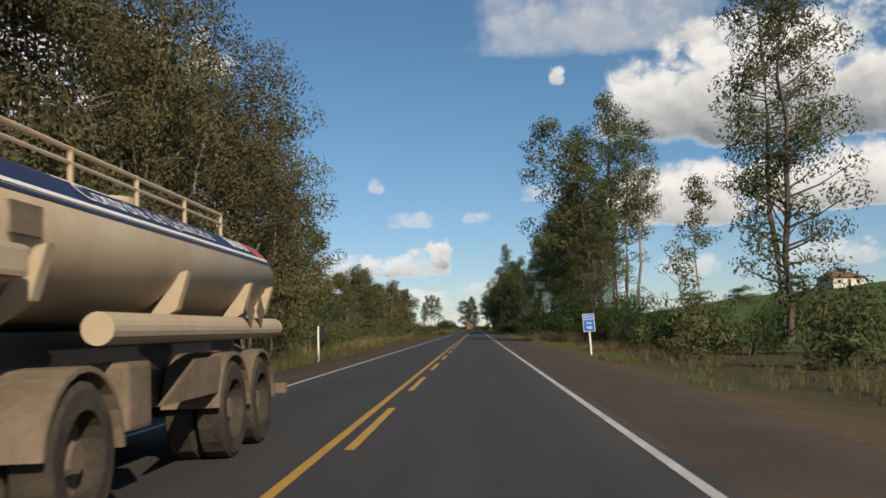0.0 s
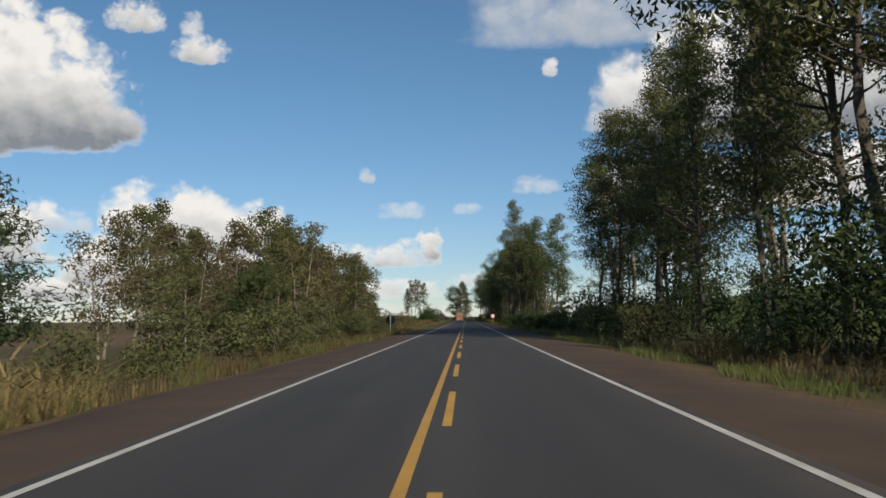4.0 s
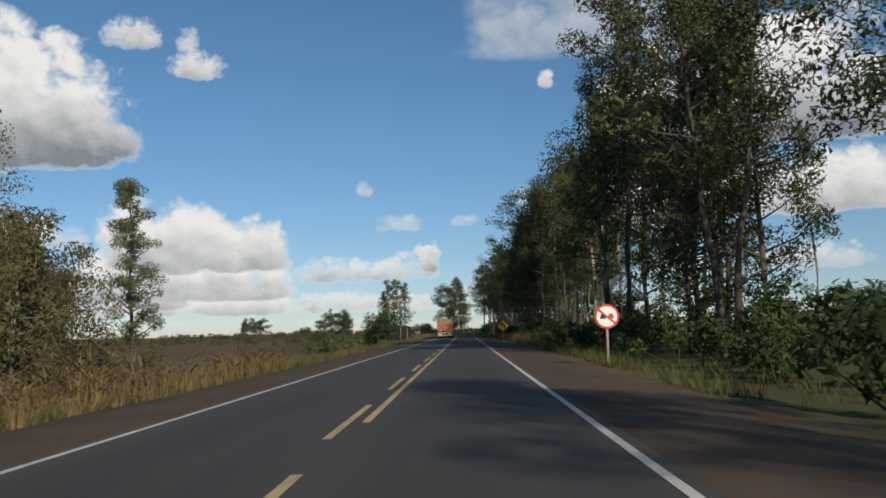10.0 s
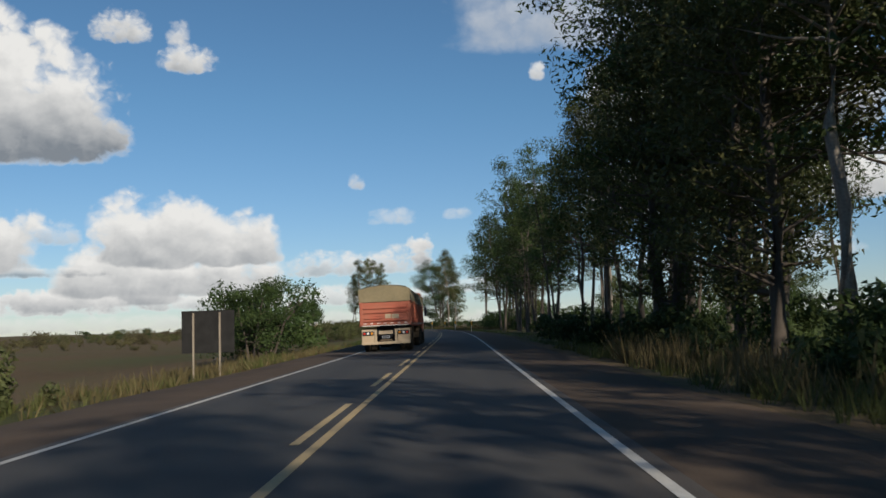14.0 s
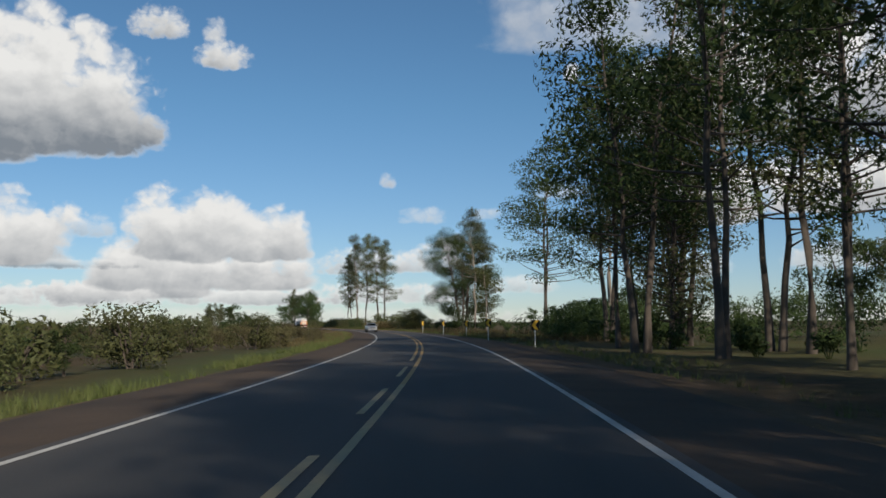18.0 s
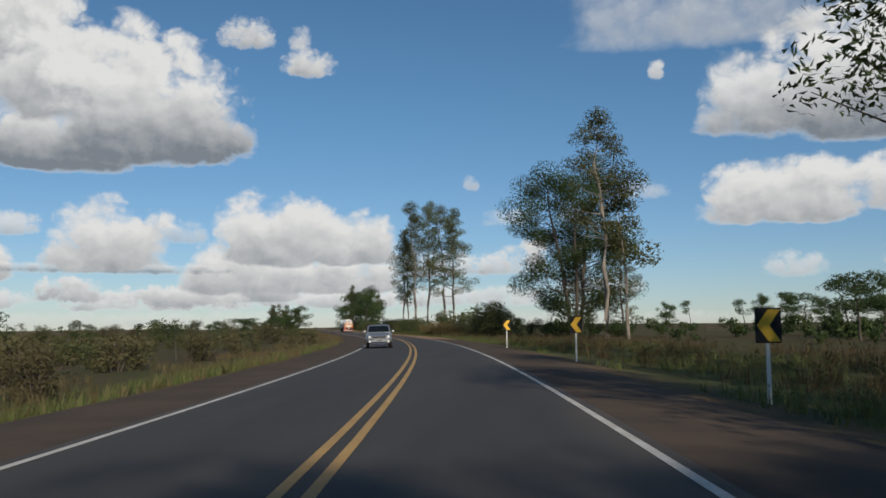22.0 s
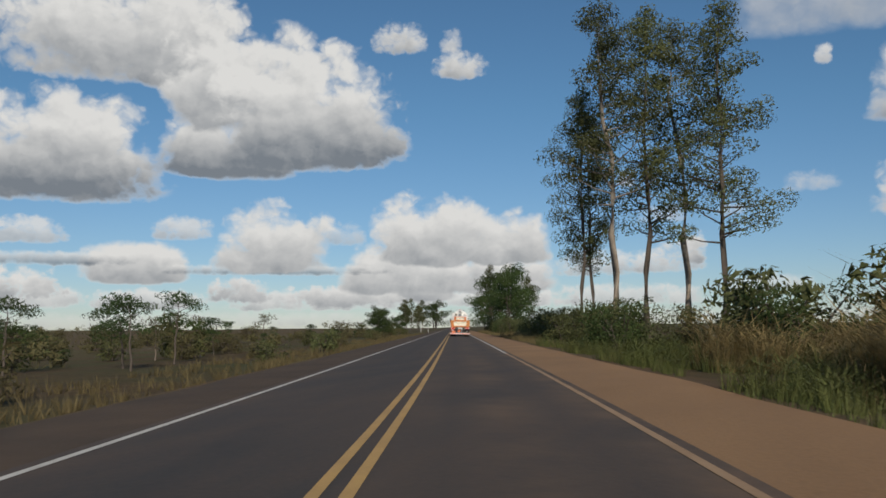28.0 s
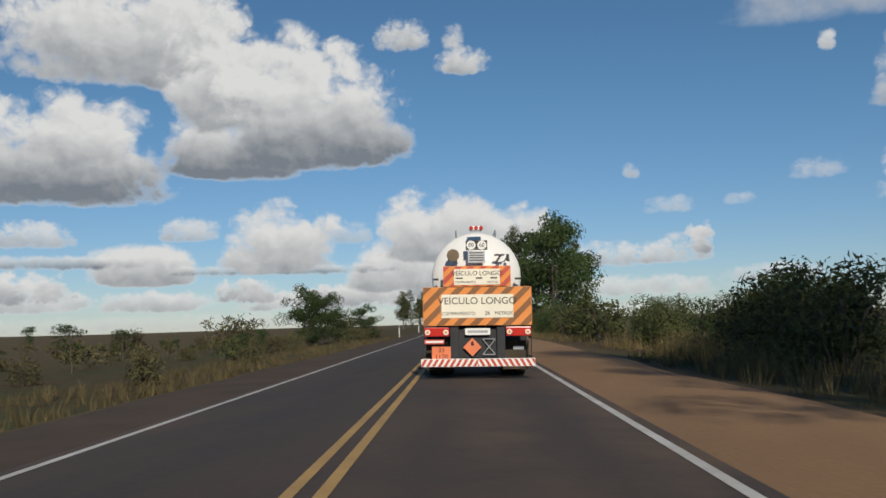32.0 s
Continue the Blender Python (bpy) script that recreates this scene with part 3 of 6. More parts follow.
def make_tree(name, label, category, seed, height, bare, spread, clumps, leaves, clump_r, bark, leaf, trunk_r=0.22, stems=1, leaf_len=0.2, leaf_wid=0.13, lean=0.03, droop=0.5, top=0.55, dead=0.0, flat=0.75):
    """Trunk and limbs in one mesh, crown of clumps in another. top: how narrow the crown gets at its peak."""
    rs, rnd = np.random.RandomState(seed), random.Random(seed)
    tr, centres, radii, roots = [], [], [], []
    for k in range(stems):
        ang = 2 * math.pi * (k + rnd.random() * 0.6) / max(1, stems)
        off = 0.0 if stems == 1 else trunk_r * 1.2
        hh = height * (1 if k == 0 else rnd.uniform(0.7, 0.95))
        base = Vector((math.cos(ang) * off, math.sin(ang) * off, -0.4))
        ln = Vector((math.cos(ang), math.sin(ang), 0)) * hh * (lean if stems == 1 else lean + spread / height * 0.35)
        path, rad = [], []
        N = 9
        wob = [Vector((rnd.uniform(-1, 1), rnd.uniform(-1, 1), 0)) * hh * 0.012 for _ in range(N + 1)]
        for i in range(N + 1):
            q = i / N
            path.append(base + Vector((0, 0, q * hh * 0.97)) + ln * q ** 1.3 + wob[i] * min(1, 3 * q))
            rad.append(trunk_r / math.sqrt(stems) * ((1 - q) ** 0.8 * 0.9 + 0.06) * (1.35 if i == 0 else 1))
        stem = len(tr)
        tr.append(tube_arrays(path, rad, 8))
        if k:
            roots.append((stem, 0, 1, 0, 4, 5))
        m = clumps // stems
        for j in range(m):
            q = bare + (1 - bare) * (j + rnd.random()) / m
            i = min(N - 1, int(q * N))
            p = path[i].lerp(path[i + 1], q * N - i)
            rel = (q - bare) / (1 - bare)
            reach = spread * (math.sin(math.pi * min(1, 0.18 + 0.82 * rel ** 0.8)) * (1 - top) + top * (1 - 0.75 * rel)) * rnd.uniform(0.35, 1.1)
            a2 = rnd.uniform(0, 2 * math.pi)
            e = p + Vector((math.cos(a2) * reach, math.sin(a2) * reach, reach * rnd.uniform(0.15, 0.8)))
            if e.z > hh * 1.02:
                e.z = hh * rnd.uniform(0.93, 1.02)
            mid = p.lerp(e, 0.5) + Vector((0, 0, -0.06 * reach))
            r0 = max(0.02, rad[i] * 0.45)
            roots.append((len(tr), 0, 1, stem, i * 8 + 2, i * 8 + 3))
            tr.append(tube_arrays([p, mid, e], [r0, r0 * 0.6, 0.015], 4))
            if rnd.random() < dead:
                continue
            centres.append(tuple(e)), radii.append(clump_r * rnd.uniform(0.65, 1.25))
            if rnd.random() < 0.6:
                centres.append(tuple(p.lerp(e, rnd.uniform(0.45, 0.75)) + Vector((0, 0, rnd.uniform(-0.2, 0.6))))), radii.append(clump_r * rnd.uniform(0.4, 0.8))
    w = np.array(radii) ** 2
    counts = np.maximum(6, (LEAFY * leaves * w / w.sum()).astype(int))
    ob = thing(name, label, category)
    v, f = grown(tr, roots)
    mesh_part("trunk", raw_mesh("trunk", v, f, bark, True), ob)
    v, f = leaf_arrays(rs, centres, radii, counts, leaf_len, leaf_wid, droop, flat)
    mesh_part("crown", raw_mesh("crown", v, f, leaf), ob)
    ob["h"] = float(height)
    return ob


def make_pine(name, label, seed, height, spread, leaves):
    rs, rnd = np.random.RandomState(seed), random.Random(seed)
    path = [Vector((0.1 * math.sin(3 * i / 12), 0.06 * math.sin(4 * i / 12), -0.4 + (height + 0.4) * i / 12)) for i in range(13)]
    tr, centres, radii, roots = [tube_arrays(path, [0.32 - 0.29 * i / 12 for i in range(13)], 8)], [], [], []
    z = 0.1 * height
    while z < height:
        q = z / height
        reach = spread * (1 - q) ** 0.75 + 0.25
        for k in range(8):
            a = rnd.uniform(0, 6.28)
            r = reach * rnd.uniform(0.4, 1.1)
            e = Vector((math.cos(a) * r, math.sin(a) * r, z + r * 0.18))
            ring = min(12, int(round(12 * q))) * 8
            roots.append((len(tr), 0, 1, 0, ring, ring + 1))
            tr.append(tube_arrays([(0, 0, z), e], [0.05, 0.01], 4))
            for c in (0.45, 0.7, 0.95):
                centres.append((e.x * c, e.y * c, z + (e.z - z) * c)), radii.append(0.55 + 0.2 * r)
        z += 0.045 * height + 0.15
    w = np.array(radii) ** 2
    counts = np.maximum(5, (LEAFY * leaves * w / w.sum()).astype(int))
    ob = thing(name, label, "tree")
    v, f = grown(tr, roots)
    mesh_part("trunk", raw_mesh("trunk", v, f, M_BARK_DARK, True), ob)
    v, f = leaf_arrays(rs, centres, radii, counts, 0.3, 0.12, 0.0, 0.7)
    mesh_part("crown", raw_mesh("crown", v, f, M_NEEDLE), ob)
    ob["h"] = float(height)
    return ob


def make_bush(name, label, seed, height, spread, leaves, leaf, length=0.12, width=0.075, category="bush"):
    rs, rnd = np.random.RandomState(seed), random.Random(seed)
    tr, centres, radii = [], [], []
    for k in range(9):
        a, r = rnd.uniform(0, 6.28), spread * rnd.uniform(0.15, 0.8)
        e = Vector((math.cos(a) * r, math.sin(a) * r, height * rnd.uniform(0.45, 0.85)))
        tr.append(tube_arrays([(e.x * 0.15, e.y * 0.15, -0.3), (e.x * 0.5, e.y * 0.5, e.z * 0.6), e], [0.05, 0.035, 0.012], 5))
        centres.append(tuple(e)), radii.append(height * rnd.uniform(0.18, 0.34))
        centres.append((e.x * 0.9, e.y * 0.9, e.z * 0.45)), radii.append(height * rnd.uniform(0.2, 0.34))
        if k % 2:
            centres.append((e.x * 1.2, e.y * 1.2, e.z * 0.25)), radii.append(height * 0.22)
    w = np.array(radii) ** 2
    counts = np.maximum(6, (LEAFY * leaves * w / w.sum()).astype(int))
    ob = thing(name, label, category)
    v, f = grown(tr, [(k, 0, 1, 0, 2, 3) for k in range(1, 9)])
    mesh_part("stem", raw_mesh("stem", v, f, M_BARK_DARK, True), ob)
    v, f = leaf_arrays(rs, centres, radii, counts, length, width, 0.1, 0.85)
    v[:, 2] = np.maximum(v[:, 2], 0.0)
    mesh_part("foliage", raw_mesh("foliage", v, f, leaf), ob)
    ob["h"] = float(height)
    return ob


USED = set()


def plant(proto, s, u, h=None, turn=None, group="", wide=1.0, label="", world_xy=None):
    """Sets a copy of a plant at its place on the ground; the first one is the plant itself."""
    if world_xy:
        p = Vector((*world_xy, 0))
        p.z = ground_z(s, u)
    else:
        p = on_ground(s, u)
    k = (h or proto["h"]) / proto["h"]
    turn = random.uniform(0, 360) if turn is None else turn
    m = Matrix.Translation(p) @ Matrix.Rotation(radians(turn), 4, "Z") @ Matrix.Diagonal((k * wide, k * wide, k, 1))
    if proto.name in USED:
        ob = copy_thing(proto, m @ Matrix.Diagonal((*(1 / x for x in proto.scale), 1)))
    else:
        USED.add(proto.name)
        ob = proto
        ob.matrix_basis = m
    if group:
        ob["group"] = group
    if label:
        ob["label"] = label
    return ob


def grass(name, label, category, s0, s1, u0, u1, density, h0, h1, material, seed, blades=10, clumpy=0.0, arch=False, fine=0.62):
    """Tufts of grass over a strip of verge, each blade one sliver."""
    rs = np.random.RandomState(seed)
    n = int((s1 - s0) * abs(u1 - u0) * density)
    V = []
    for _ in range(n):
        s, u = rs.uniform(s0, s1), rs.uniform(min(u0, u1), max(u0, u1))
        k = noise.noise((s * 0.13, u * 0.3, seed))
        if k < clumpy * rs.uniform(-1, 1) * 0.6:
            continue
        p = on_ground(s, u)
        hh = rs.uniform(h0, h1) * (0.85 + 0.6 * k + 0.5 * noise.noise((s * 0.7, u * 0.9, seed + 5.0)))
        way, bend = rs.uniform(0, 2 * np.pi), rs.uniform(0.0, 0.5) * hh
        a = rs.uniform(0, 2 * np.pi, blades)
        r = rs.uniform(0.02, 0.16, blades) * (0.6 + hh)
        lean = rs.uniform(0.15, 0.5, blades) * hh
        w = rs.uniform(0.012, 0.03, blades) * (0.7 + hh)
        z = rs.uniform(0.55, 1.0, blades) * hh
        bx, by = p.x + np.cos(a) * r, p.y + np.sin(a) * r
        c, d = -np.sin(a) * w, np.cos(a) * w
        zero = np.full(blades, p.z - 0.05)
        c, d = c * fine, d * fine
        ox, oy = np.cos(way) * bend, np.sin(way) * bend
        foot0, foot1 = np.stack([bx - c, by - d, zero], 1), np.stack([bx + c, by + d, zero], 1)
        if arch:
            # tall blades: upright first, then bowed over at the tip
            kx, ky, kz = bx + np.cos(a) * lean * 0.4, by + np.sin(a) * lean * 0.4, p.z + z * 0.72
            kx, ky = kx + ox * 0.4, ky + oy * 0.4
            tip = np.stack([bx + np.cos(a) * lean * 1.7 + ox, by + np.sin(a) * lean * 1.7 + oy, p.z + z * rs.uniform(0.75, 1.05, blades)], 1)
            k0, k1 = np.stack([kx - c * 0.8, ky - d * 0.8, kz], 1), np.stack([kx + c * 0.8, ky + d * 0.8, kz], 1)
            V += [np.stack([foot0, foot1, k1], 1), np.stack([k0, k1, tip], 1)]
        else:
            V.append(np.stack([foot0, foot1, np.stack([bx + np.cos(a) * lean + ox, by + np.sin(a) * lean + oy, p.z + z], 1)], 1))
    v = np.concatenate(V).reshape(-1, 3)
    f = np.arange(len(v)).reshape(-1, 3)
    tagged(new(name, raw_mesh(name, v, f, material)), label, category, kind="stuff")


def thicket(name, label, s0, s1, u0, u1, n, h0, h1, leaf, seed, leaves=520, length=0.15, width=0.1):
    """Undergrowth that nobody could count: heaps of leaves and thin stems in one mesh."""
    rs, rnd = np.random.RandomState(seed), random.Random(seed)
    centres, radii, stems = [], [], []
    for i in range(n):
        s, u = s0 + (s1 - s0) * (i + rnd.random()) / n, rnd.uniform(u0, u1)
        p, hh = on_ground(s, u), rnd.uniform(h0, h1)
        for k in range(6):
            a, r = rnd.uniform(0, 6.28), hh * rnd.uniform(0.1, 0.75)
            e = p + Vector((math.cos(a) * r, math.sin(a) * r, hh * rnd.uniform(0.2, 0.85)))
            centres.append(tuple(e)), radii.append(hh * rnd.uniform(0.2, 0.36))
            stems.append(tube_arrays([p + Vector((0, 0, -0.2)), e], [0.035, 0.012], 4))
    w = np.array(radii) ** 2
    counts = np.maximum(5, (leaves * n * w / w.sum()).astype(int))
    v, f = leaf_arrays(rs, centres, radii, counts, length, width, 0.1, 0.9)
    v2, f2 = join_arrays(stems)
    f2 = [t for q in f2 for t in ((q[0], q[1], q[2]), (q[0], q[2], q[3]))]
    f = np.concatenate([f, np.array(f2) + len(v)])
    v = np.concatenate([v, np.array([tuple(q) for q in v2])])
    tagged(new(name, raw_mesh(name, v, f, leaf)), label, "undergrowth", kind="stuff")

EUC = "tall eucalyptus with a pale bare trunk and a ragged olive crown"
E1 = make_tree("eucalyptus", EUC, "tree", 11, 30, 0.42, 4.8, 50, 7000, 1.3, M_BARK_PALE, M_LEAF, 0.32, leaf_len=0.16, leaf_wid=0.095, top=0.5)
# E2, E4, E5: dark bark, also carrying the shade that falls on the trunks
E2 = make_tree("eucalyptus", "tall eucalyptus with a dark, shade-toned trunk and a ragged olive crown", "tree", 12, 30, 0.30, 4.4, 58, 8000, 1.3, M_BARK_DARK, M_LEAF, 0.27, leaf_len=0.16, leaf_wid=0.095, top=0.45)
E3 = make_tree("eucalyptus", EUC, "tree", 13, 32, 0.5, 4.0, 42, 6500, 1.4, M_BARK_PALE, M_LEAF, 0.3, leaf_len=0.16, leaf_wid=0.095, lean=0.06)
E4 = make_tree("eucalyptus", "eucalyptus with a full crown almost to the ground", "tree", 14, 26, 0.1, 4.6, 70, 8500, 1.3, M_BARK_DARK, M_LEAF, 0.25, top=0.4, leaf_len=0.15, leaf_wid=0.1)
E5 = make_tree("eucalyptus", "forked eucalyptus with a wide open crown", "tree", 15, 24, 0.36, 6.2, 60, 5600, 1.35, M_BARK_DARK, M_LEAF, 0.31, stems=2, lean=0.05)
E6 = make_tree("eucalyptus", "slender young eucalyptus with sparse leaves", "tree", 16, 18, 0.4, 2.6, 22, 1700, 1.2, M_BARK_PALE, M_LEAF, 0.15)
# dark leaves here put the shade of the neighbouring trees into the crown's colour
E8 = make_tree("eucalyptus", "dark-stemmed forked eucalyptus with an oval crown", "tree", 18, 24, 0.3, 5.0, 60, 6500, 1.35, M_BARK_DARK, M_LEAF_DARK, 0.26, leaf_len=0.16, leaf_wid=0.1, stems=2, lean=0.02)
W1 = make_tree("woodland_tree", "brownish woodland tree with a rounded crown", "tree", 21, 18, 0.2, 4.6, 40, 2800, 1.6, M_BARK_PALE, M_LEAF_BROWN, 0.24, stems=2, leaf_len=0.26, leaf_wid=0.165)
W2 = make_tree("woodland_tree", "dull green woodland tree with a ragged crown", "tree", 22, 20, 0.28, 4.2, 36, 2800, 1.6, M_BARK_PALE, M_LEAF, 0.24, leaf_len=0.26, leaf_wid=0.165)
W3 = make_tree("woodland_tree", "brownish slender woodland tree", "tree", 23, 19, 0.35, 3.4, 30, 2200, 1.5, M_BARK, M_LEAF_BROWN, 0.2, dead=0.15, leaf_len=0.26, leaf_wid=0.165)
W4 = make_tree("woodland_tree", "brownish woodland tree with fine foliage and pale branches", "tree", 24, 20, 0.08, 4.6, 72, 13000, 1.45, M_BARK, M_LEAF_BROWN, 0.2, stems=2, leaf_len=0.13, leaf_wid=0.08, dead=0.1)
G1 = make_tree("broad_tree", "dark green tree with a dense rounded crown", "tree", 31, 10, 0.15, 4.2, 34, 4200, 1.3, M_BARK_DARK, M_LEAF_DARK, 0.22, stems=2, leaf_len=0.2, leaf_wid=0.11)
G2 = make_tree("small_tree", "small crooked savanna tree with flat layered clumps", "tree", 32, 5, 0.5, 2.3, 11, 900, 0.85, M_BARK_DARK, M_LEAF_DARK, 0.1, lean=0.14, leaf_len=0.12, leaf_wid=0.07, top=0.7, flat=0.38)
G3 = make_tree("small_tree", "sparse small tree with thin bare twigs", "tree", 33, 5.5, 0.3, 2.0, 20, 500, 0.7, M_BARK, M_LEAF_BROWN, 0.09, lean=0.08, leaf_len=0.14, leaf_wid=0.07, dead=0.4)
E7 = make_tree("broad_eucalyptus", "broad dark olive tree with a dense drooping crown", "tree", 17, 22, 0.08, 6.6, 96, 60000, 1.7, M_BARK_DARK, M_LEAF_DARK, 0.42, stems=3, top=0.2, leaf_len=0.11, leaf_wid=0.07, flat=0.8)
R1 = make_bush("round_tree", "dense dark green rounded tree leafy to the ground", 54, 6.0, 3.4, 7000, M_LEAF, 0.15, 0.09, "tree")
L1 = make_tree("layered_tree", "tall dark tree with heavy layered foliage", "tree", 34, 32, 0.14, 5.6, 64, 15000, 1.9, M_BARK_DARK, M_LEAF, 0.4, top=0.5, flat=0.55)
B4 = make_bush("bush", "dull green low bush among dry grass", 55, 2.2, 1.8, 800, M_LEAF, 0.13, 0.08)
P1 = make_pine("pine_tree", "dark green pine with a pointed top", 41, 22, 6.6, 10500)
B1 = make_bush("bush", "dark green leafy bush on the verge", 51, 2.6, 1.9, 2200, M_LEAF_DARK, 0.09, 0.055)
B2 = make_bush("bush", "olive green bush beside the road", 52, 2.2, 1.8, 1700, M_LEAF, 0.09, 0.055)
B3 = make_bush("bush", "dry brownish bush with thin leaves", 53, 1.8, 1.5, 900, M_LEAF_BROWN, 0.14, 0.05)

RP = random.Random(77)


def grow(protos, s0, s1, u0, u1, n, h0, h1, group, wide=(0.9, 1.15), gap=(0, 0)):
    for i in range(n):
        s = s0 + (s1 - s0) * (i + RP.random()) / n
        q, u, h, turn, w = RP.choice(protos), RP.uniform(u0, u1), RP.uniform(h0, h1), RP.uniform(0, 360), RP.uniform(*wide)
        if not gap[0] < s < gap[1]:
            plant(q, s, u, h, turn, group, w)


# first stretch, to the left: brown woodland and pines
grow([W4], 12, 72, -14, -19, 14, 18, 24, "woodland on the near slope")
grow([W1, W2, W3], 74, 104, -15, -21, 6, 13, 16, "woodland on the near slope")
grow([W1, W3, W3], 10, 110, -24, -38, 14, 19, 25, "woodland on the near slope")
grow([W3, W1, W1], -10, 140, -40, -64, 16, 14, 22, "woodland on the near slope")
thicket("undergrowth", "dense dark undergrowth in the shade of the trees", -10, 140, -24, -60, 70, 3.4, 6.5, M_LEAF_DARK, 121, 700, 0.2, 0.14)
thicket("undergrowth", "dense dark undergrowth in the shade of the trees", 6, 132, -12.5, -22, 60, 2.2, 4.6, M_LEAF, 101)
plant(P1, 148, -31, 24, 0, "pines by the road", 1.15), plant(P1, 139, -33, 20, 70, "pines by the road", 1.2), plant(P1, 154, -27, 15, 130, "pines by the road", 1.3), plant(P1, 131, -29, 18, 200, "pines by the road", 1.2), plant(G1, 140, -24, 9, 0, "pines by the road")
grow([W1, W2, G1], 160, 240, -22, -32, 9, 8, 13, "trees along the left verge")
grow([B4, B2], 90, 260, -9.5, -15, 22, 1.4, 3.0, "bushes along the left verge")
# forest down the slope
for i in range(40):
    s = 235 + 200 * (i + RP.random()) / 40
    edge = max(32.0, 0.34 * (s - 265) + 4)
    plant(RP.choice([W1, W3, W2, W3]), s, -edge - RP.uniform(0, 18), RP.uniform(19, 28), RP.uniform(0, 360), "forest below the road")
plant(L1, 450, -56, 36, 20, "forest below the road", 0.9)
thicket("undergrowth", "brownish scrub on the slope below the road", 185, 325, -12, -30, 80, 1.6, 4.0, M_LEAF_BROWN, 110)
grow([W1, W3, W2], 215, 318, -20, -34, 17, 10, 18, "forest below the road")
plant(B2, 435, -21, 4.0, 0), plant(B2, 421, -27, 3.0, 50), plant(G3, 470, -42, 5, 0)
thicket("undergrowth", "low olive bushes at the edge of the field", 392, 440, -11, -18, 16, 1.2, 2.4, M_LEAF, 111)
grow([B1, B2, G2, B2], 190, 330, -12, -28, 16, 1.6, 4.5, "young trees on the slope")
for i in range(26):
    s = 325 + 112 * (i + RP.random()) / 26
    plant(RP.choice([W1, W3, W1, W4]), s, -(0.31 * (s - 265) + 3) - RP.uniform(0, 13), RP.uniform(17, 23), RP.uniform(0, 360), "forest below the road")
thicket("undergrowth", "brown undergrowth at the foot of the forest", 325, 375, -26, -44, 26, 3.5, 7.0, M_LEAF_BROWN, 125, 420, 0.26, 0.17)
thicket("undergrowth", "brown undergrowth at the foot of the forest", 375, 440, -44, -66, 26, 4.0, 8.0, M_LEAF_BROWN, 126, 420, 0.28, 0.18)
# first stretch, to the right
plant(E4, 128, 19, 17, 10, "eucalyptus clump", 1.3), plant(E4, 136, 24, 20, 130, "eucalyptus clump", 1.2), plant(E4, 143, 19, 18, 250, "eucalyptus clump", 1.3)
thicket("undergrowth", "dense dark undergrowth in the shade of the trees", 118, 152, 15, 28, 26, 3.5, 7.0, M_LEAF_DARK, 127, 700, 0.18, 0.12)
plant(E4, 56, 22.5, 29, 0, "eucalyptus row"), plant(E2, 62, 24, 31, 90, "eucalyptus row"), plant(E6, 90, 25, 17.5, 0), plant(G3, 49, 14, 6, 0)
plant(E5, 150, 22, 40, 40, "eucalyptus clump", 1.1), plant(E4, 198, 16, 23, 40, "eucalyptus clump"), plant(E4, 182, 20, 28, 80, "eucalyptus clump"), plant(E2, 152, 26, 44, 10, "eucalyptus clump", 1.1), plant(E4, 158, 22, 39, 150, "eucalyptus clump"), plant(E3, 146, 29, 36, 250, "eucalyptus clump"), plant(E1, 163, 30, 41, 300, "eucalyptus clump")
grow([E4, E2, E1], 165, 212, 18, 30, 10, 25, 34, "eucalyptus clump")
thicket("undergrowth", "dense dark undergrowth in the shade of the trees", 118, 222, 12, 26, 44, 2.6, 5.2, M_LEAF_DARK, 102)
for _q, _s0, _u, _h0 in ((E2, 270, 25, 32), (E6, 262, 27.5, 22), (E8, 256, 26.5, 27), (E8, 250, 24.5, 30), (E3, 246, 24, 34), (E1, 240, 25.5, 33), (E3, 230, 27, 31), (E8, 221, 26, 29), (E6, 213, 23.5, 23), (E2, 204, 25, 33)):
    plant(_q, _s0, _u, _h0, None, "eucalyptus with bare trunks", 1.25)
plant(E2, 366, 14.6, 37, 0, "eucalyptus row"), plant(E4, 372, 17, 30, 60, "eucalyptus row"), plant(E4, 356, 17, 29, 10, "eucalyptus row"), plant(E4, 362, 21, 31, 200, "eucalyptus row"), plant(E4, 348, 19, 22, 120, "eucalyptus row"), plant(E5, 345, 16, 26, 100, "eucalyptus row"), plant(E4, 352, 15.5, 24, 30, "eucalyptus row"), plant(E2, 357, 19, 27, 130, "eucalyptus row"), plant(E6, 317, 32, 18, 0), plant(E6, 366, 29, 17, 90), plant(W2, 396, 24, 24, 0, "eucalyptus row")
grow([E4, E8, E1, E6], 362, 470, 12.5, 17, 12, 22, 30, "dense eucalyptus row", gap=(393, 416))
plant(E2, 413, 16.5, 27, 40, "dense eucalyptus row"), plant(E6, 395, 16, 24, 0, "dense eucalyptus row", 1.2)
grow([E6, E2, E8], 380, 540, 18, 28, 8, 24, 32, "dense eucalyptus row", gap=(393, 416))
grow([E8, E2, E8, E8], 480, 606, 12, 17, 14, 22, 31, "dense eucalyptus row", gap=(592, 612))
# back trees, added to keep the sun off the ground by the road
grow([E4, E2, E8], 478, 560, 21, 32, 3, 22, 28, "dense eucalyptus row")
thicket("undergrowth", "dense dark undergrowth in the shade of the trees", 430, 600, 15, 26, 50, 1.0, 2.4, M_LEAF_DARK, 103)
grow([E8, E8, E2], 550, 610, 17, 30, 7, 22, 31, "dense eucalyptus row", gap=(597, 612))
grow([E4, W2, G1], 500, 612, 34, 50, 9, 9, 14, "trees behind the row")
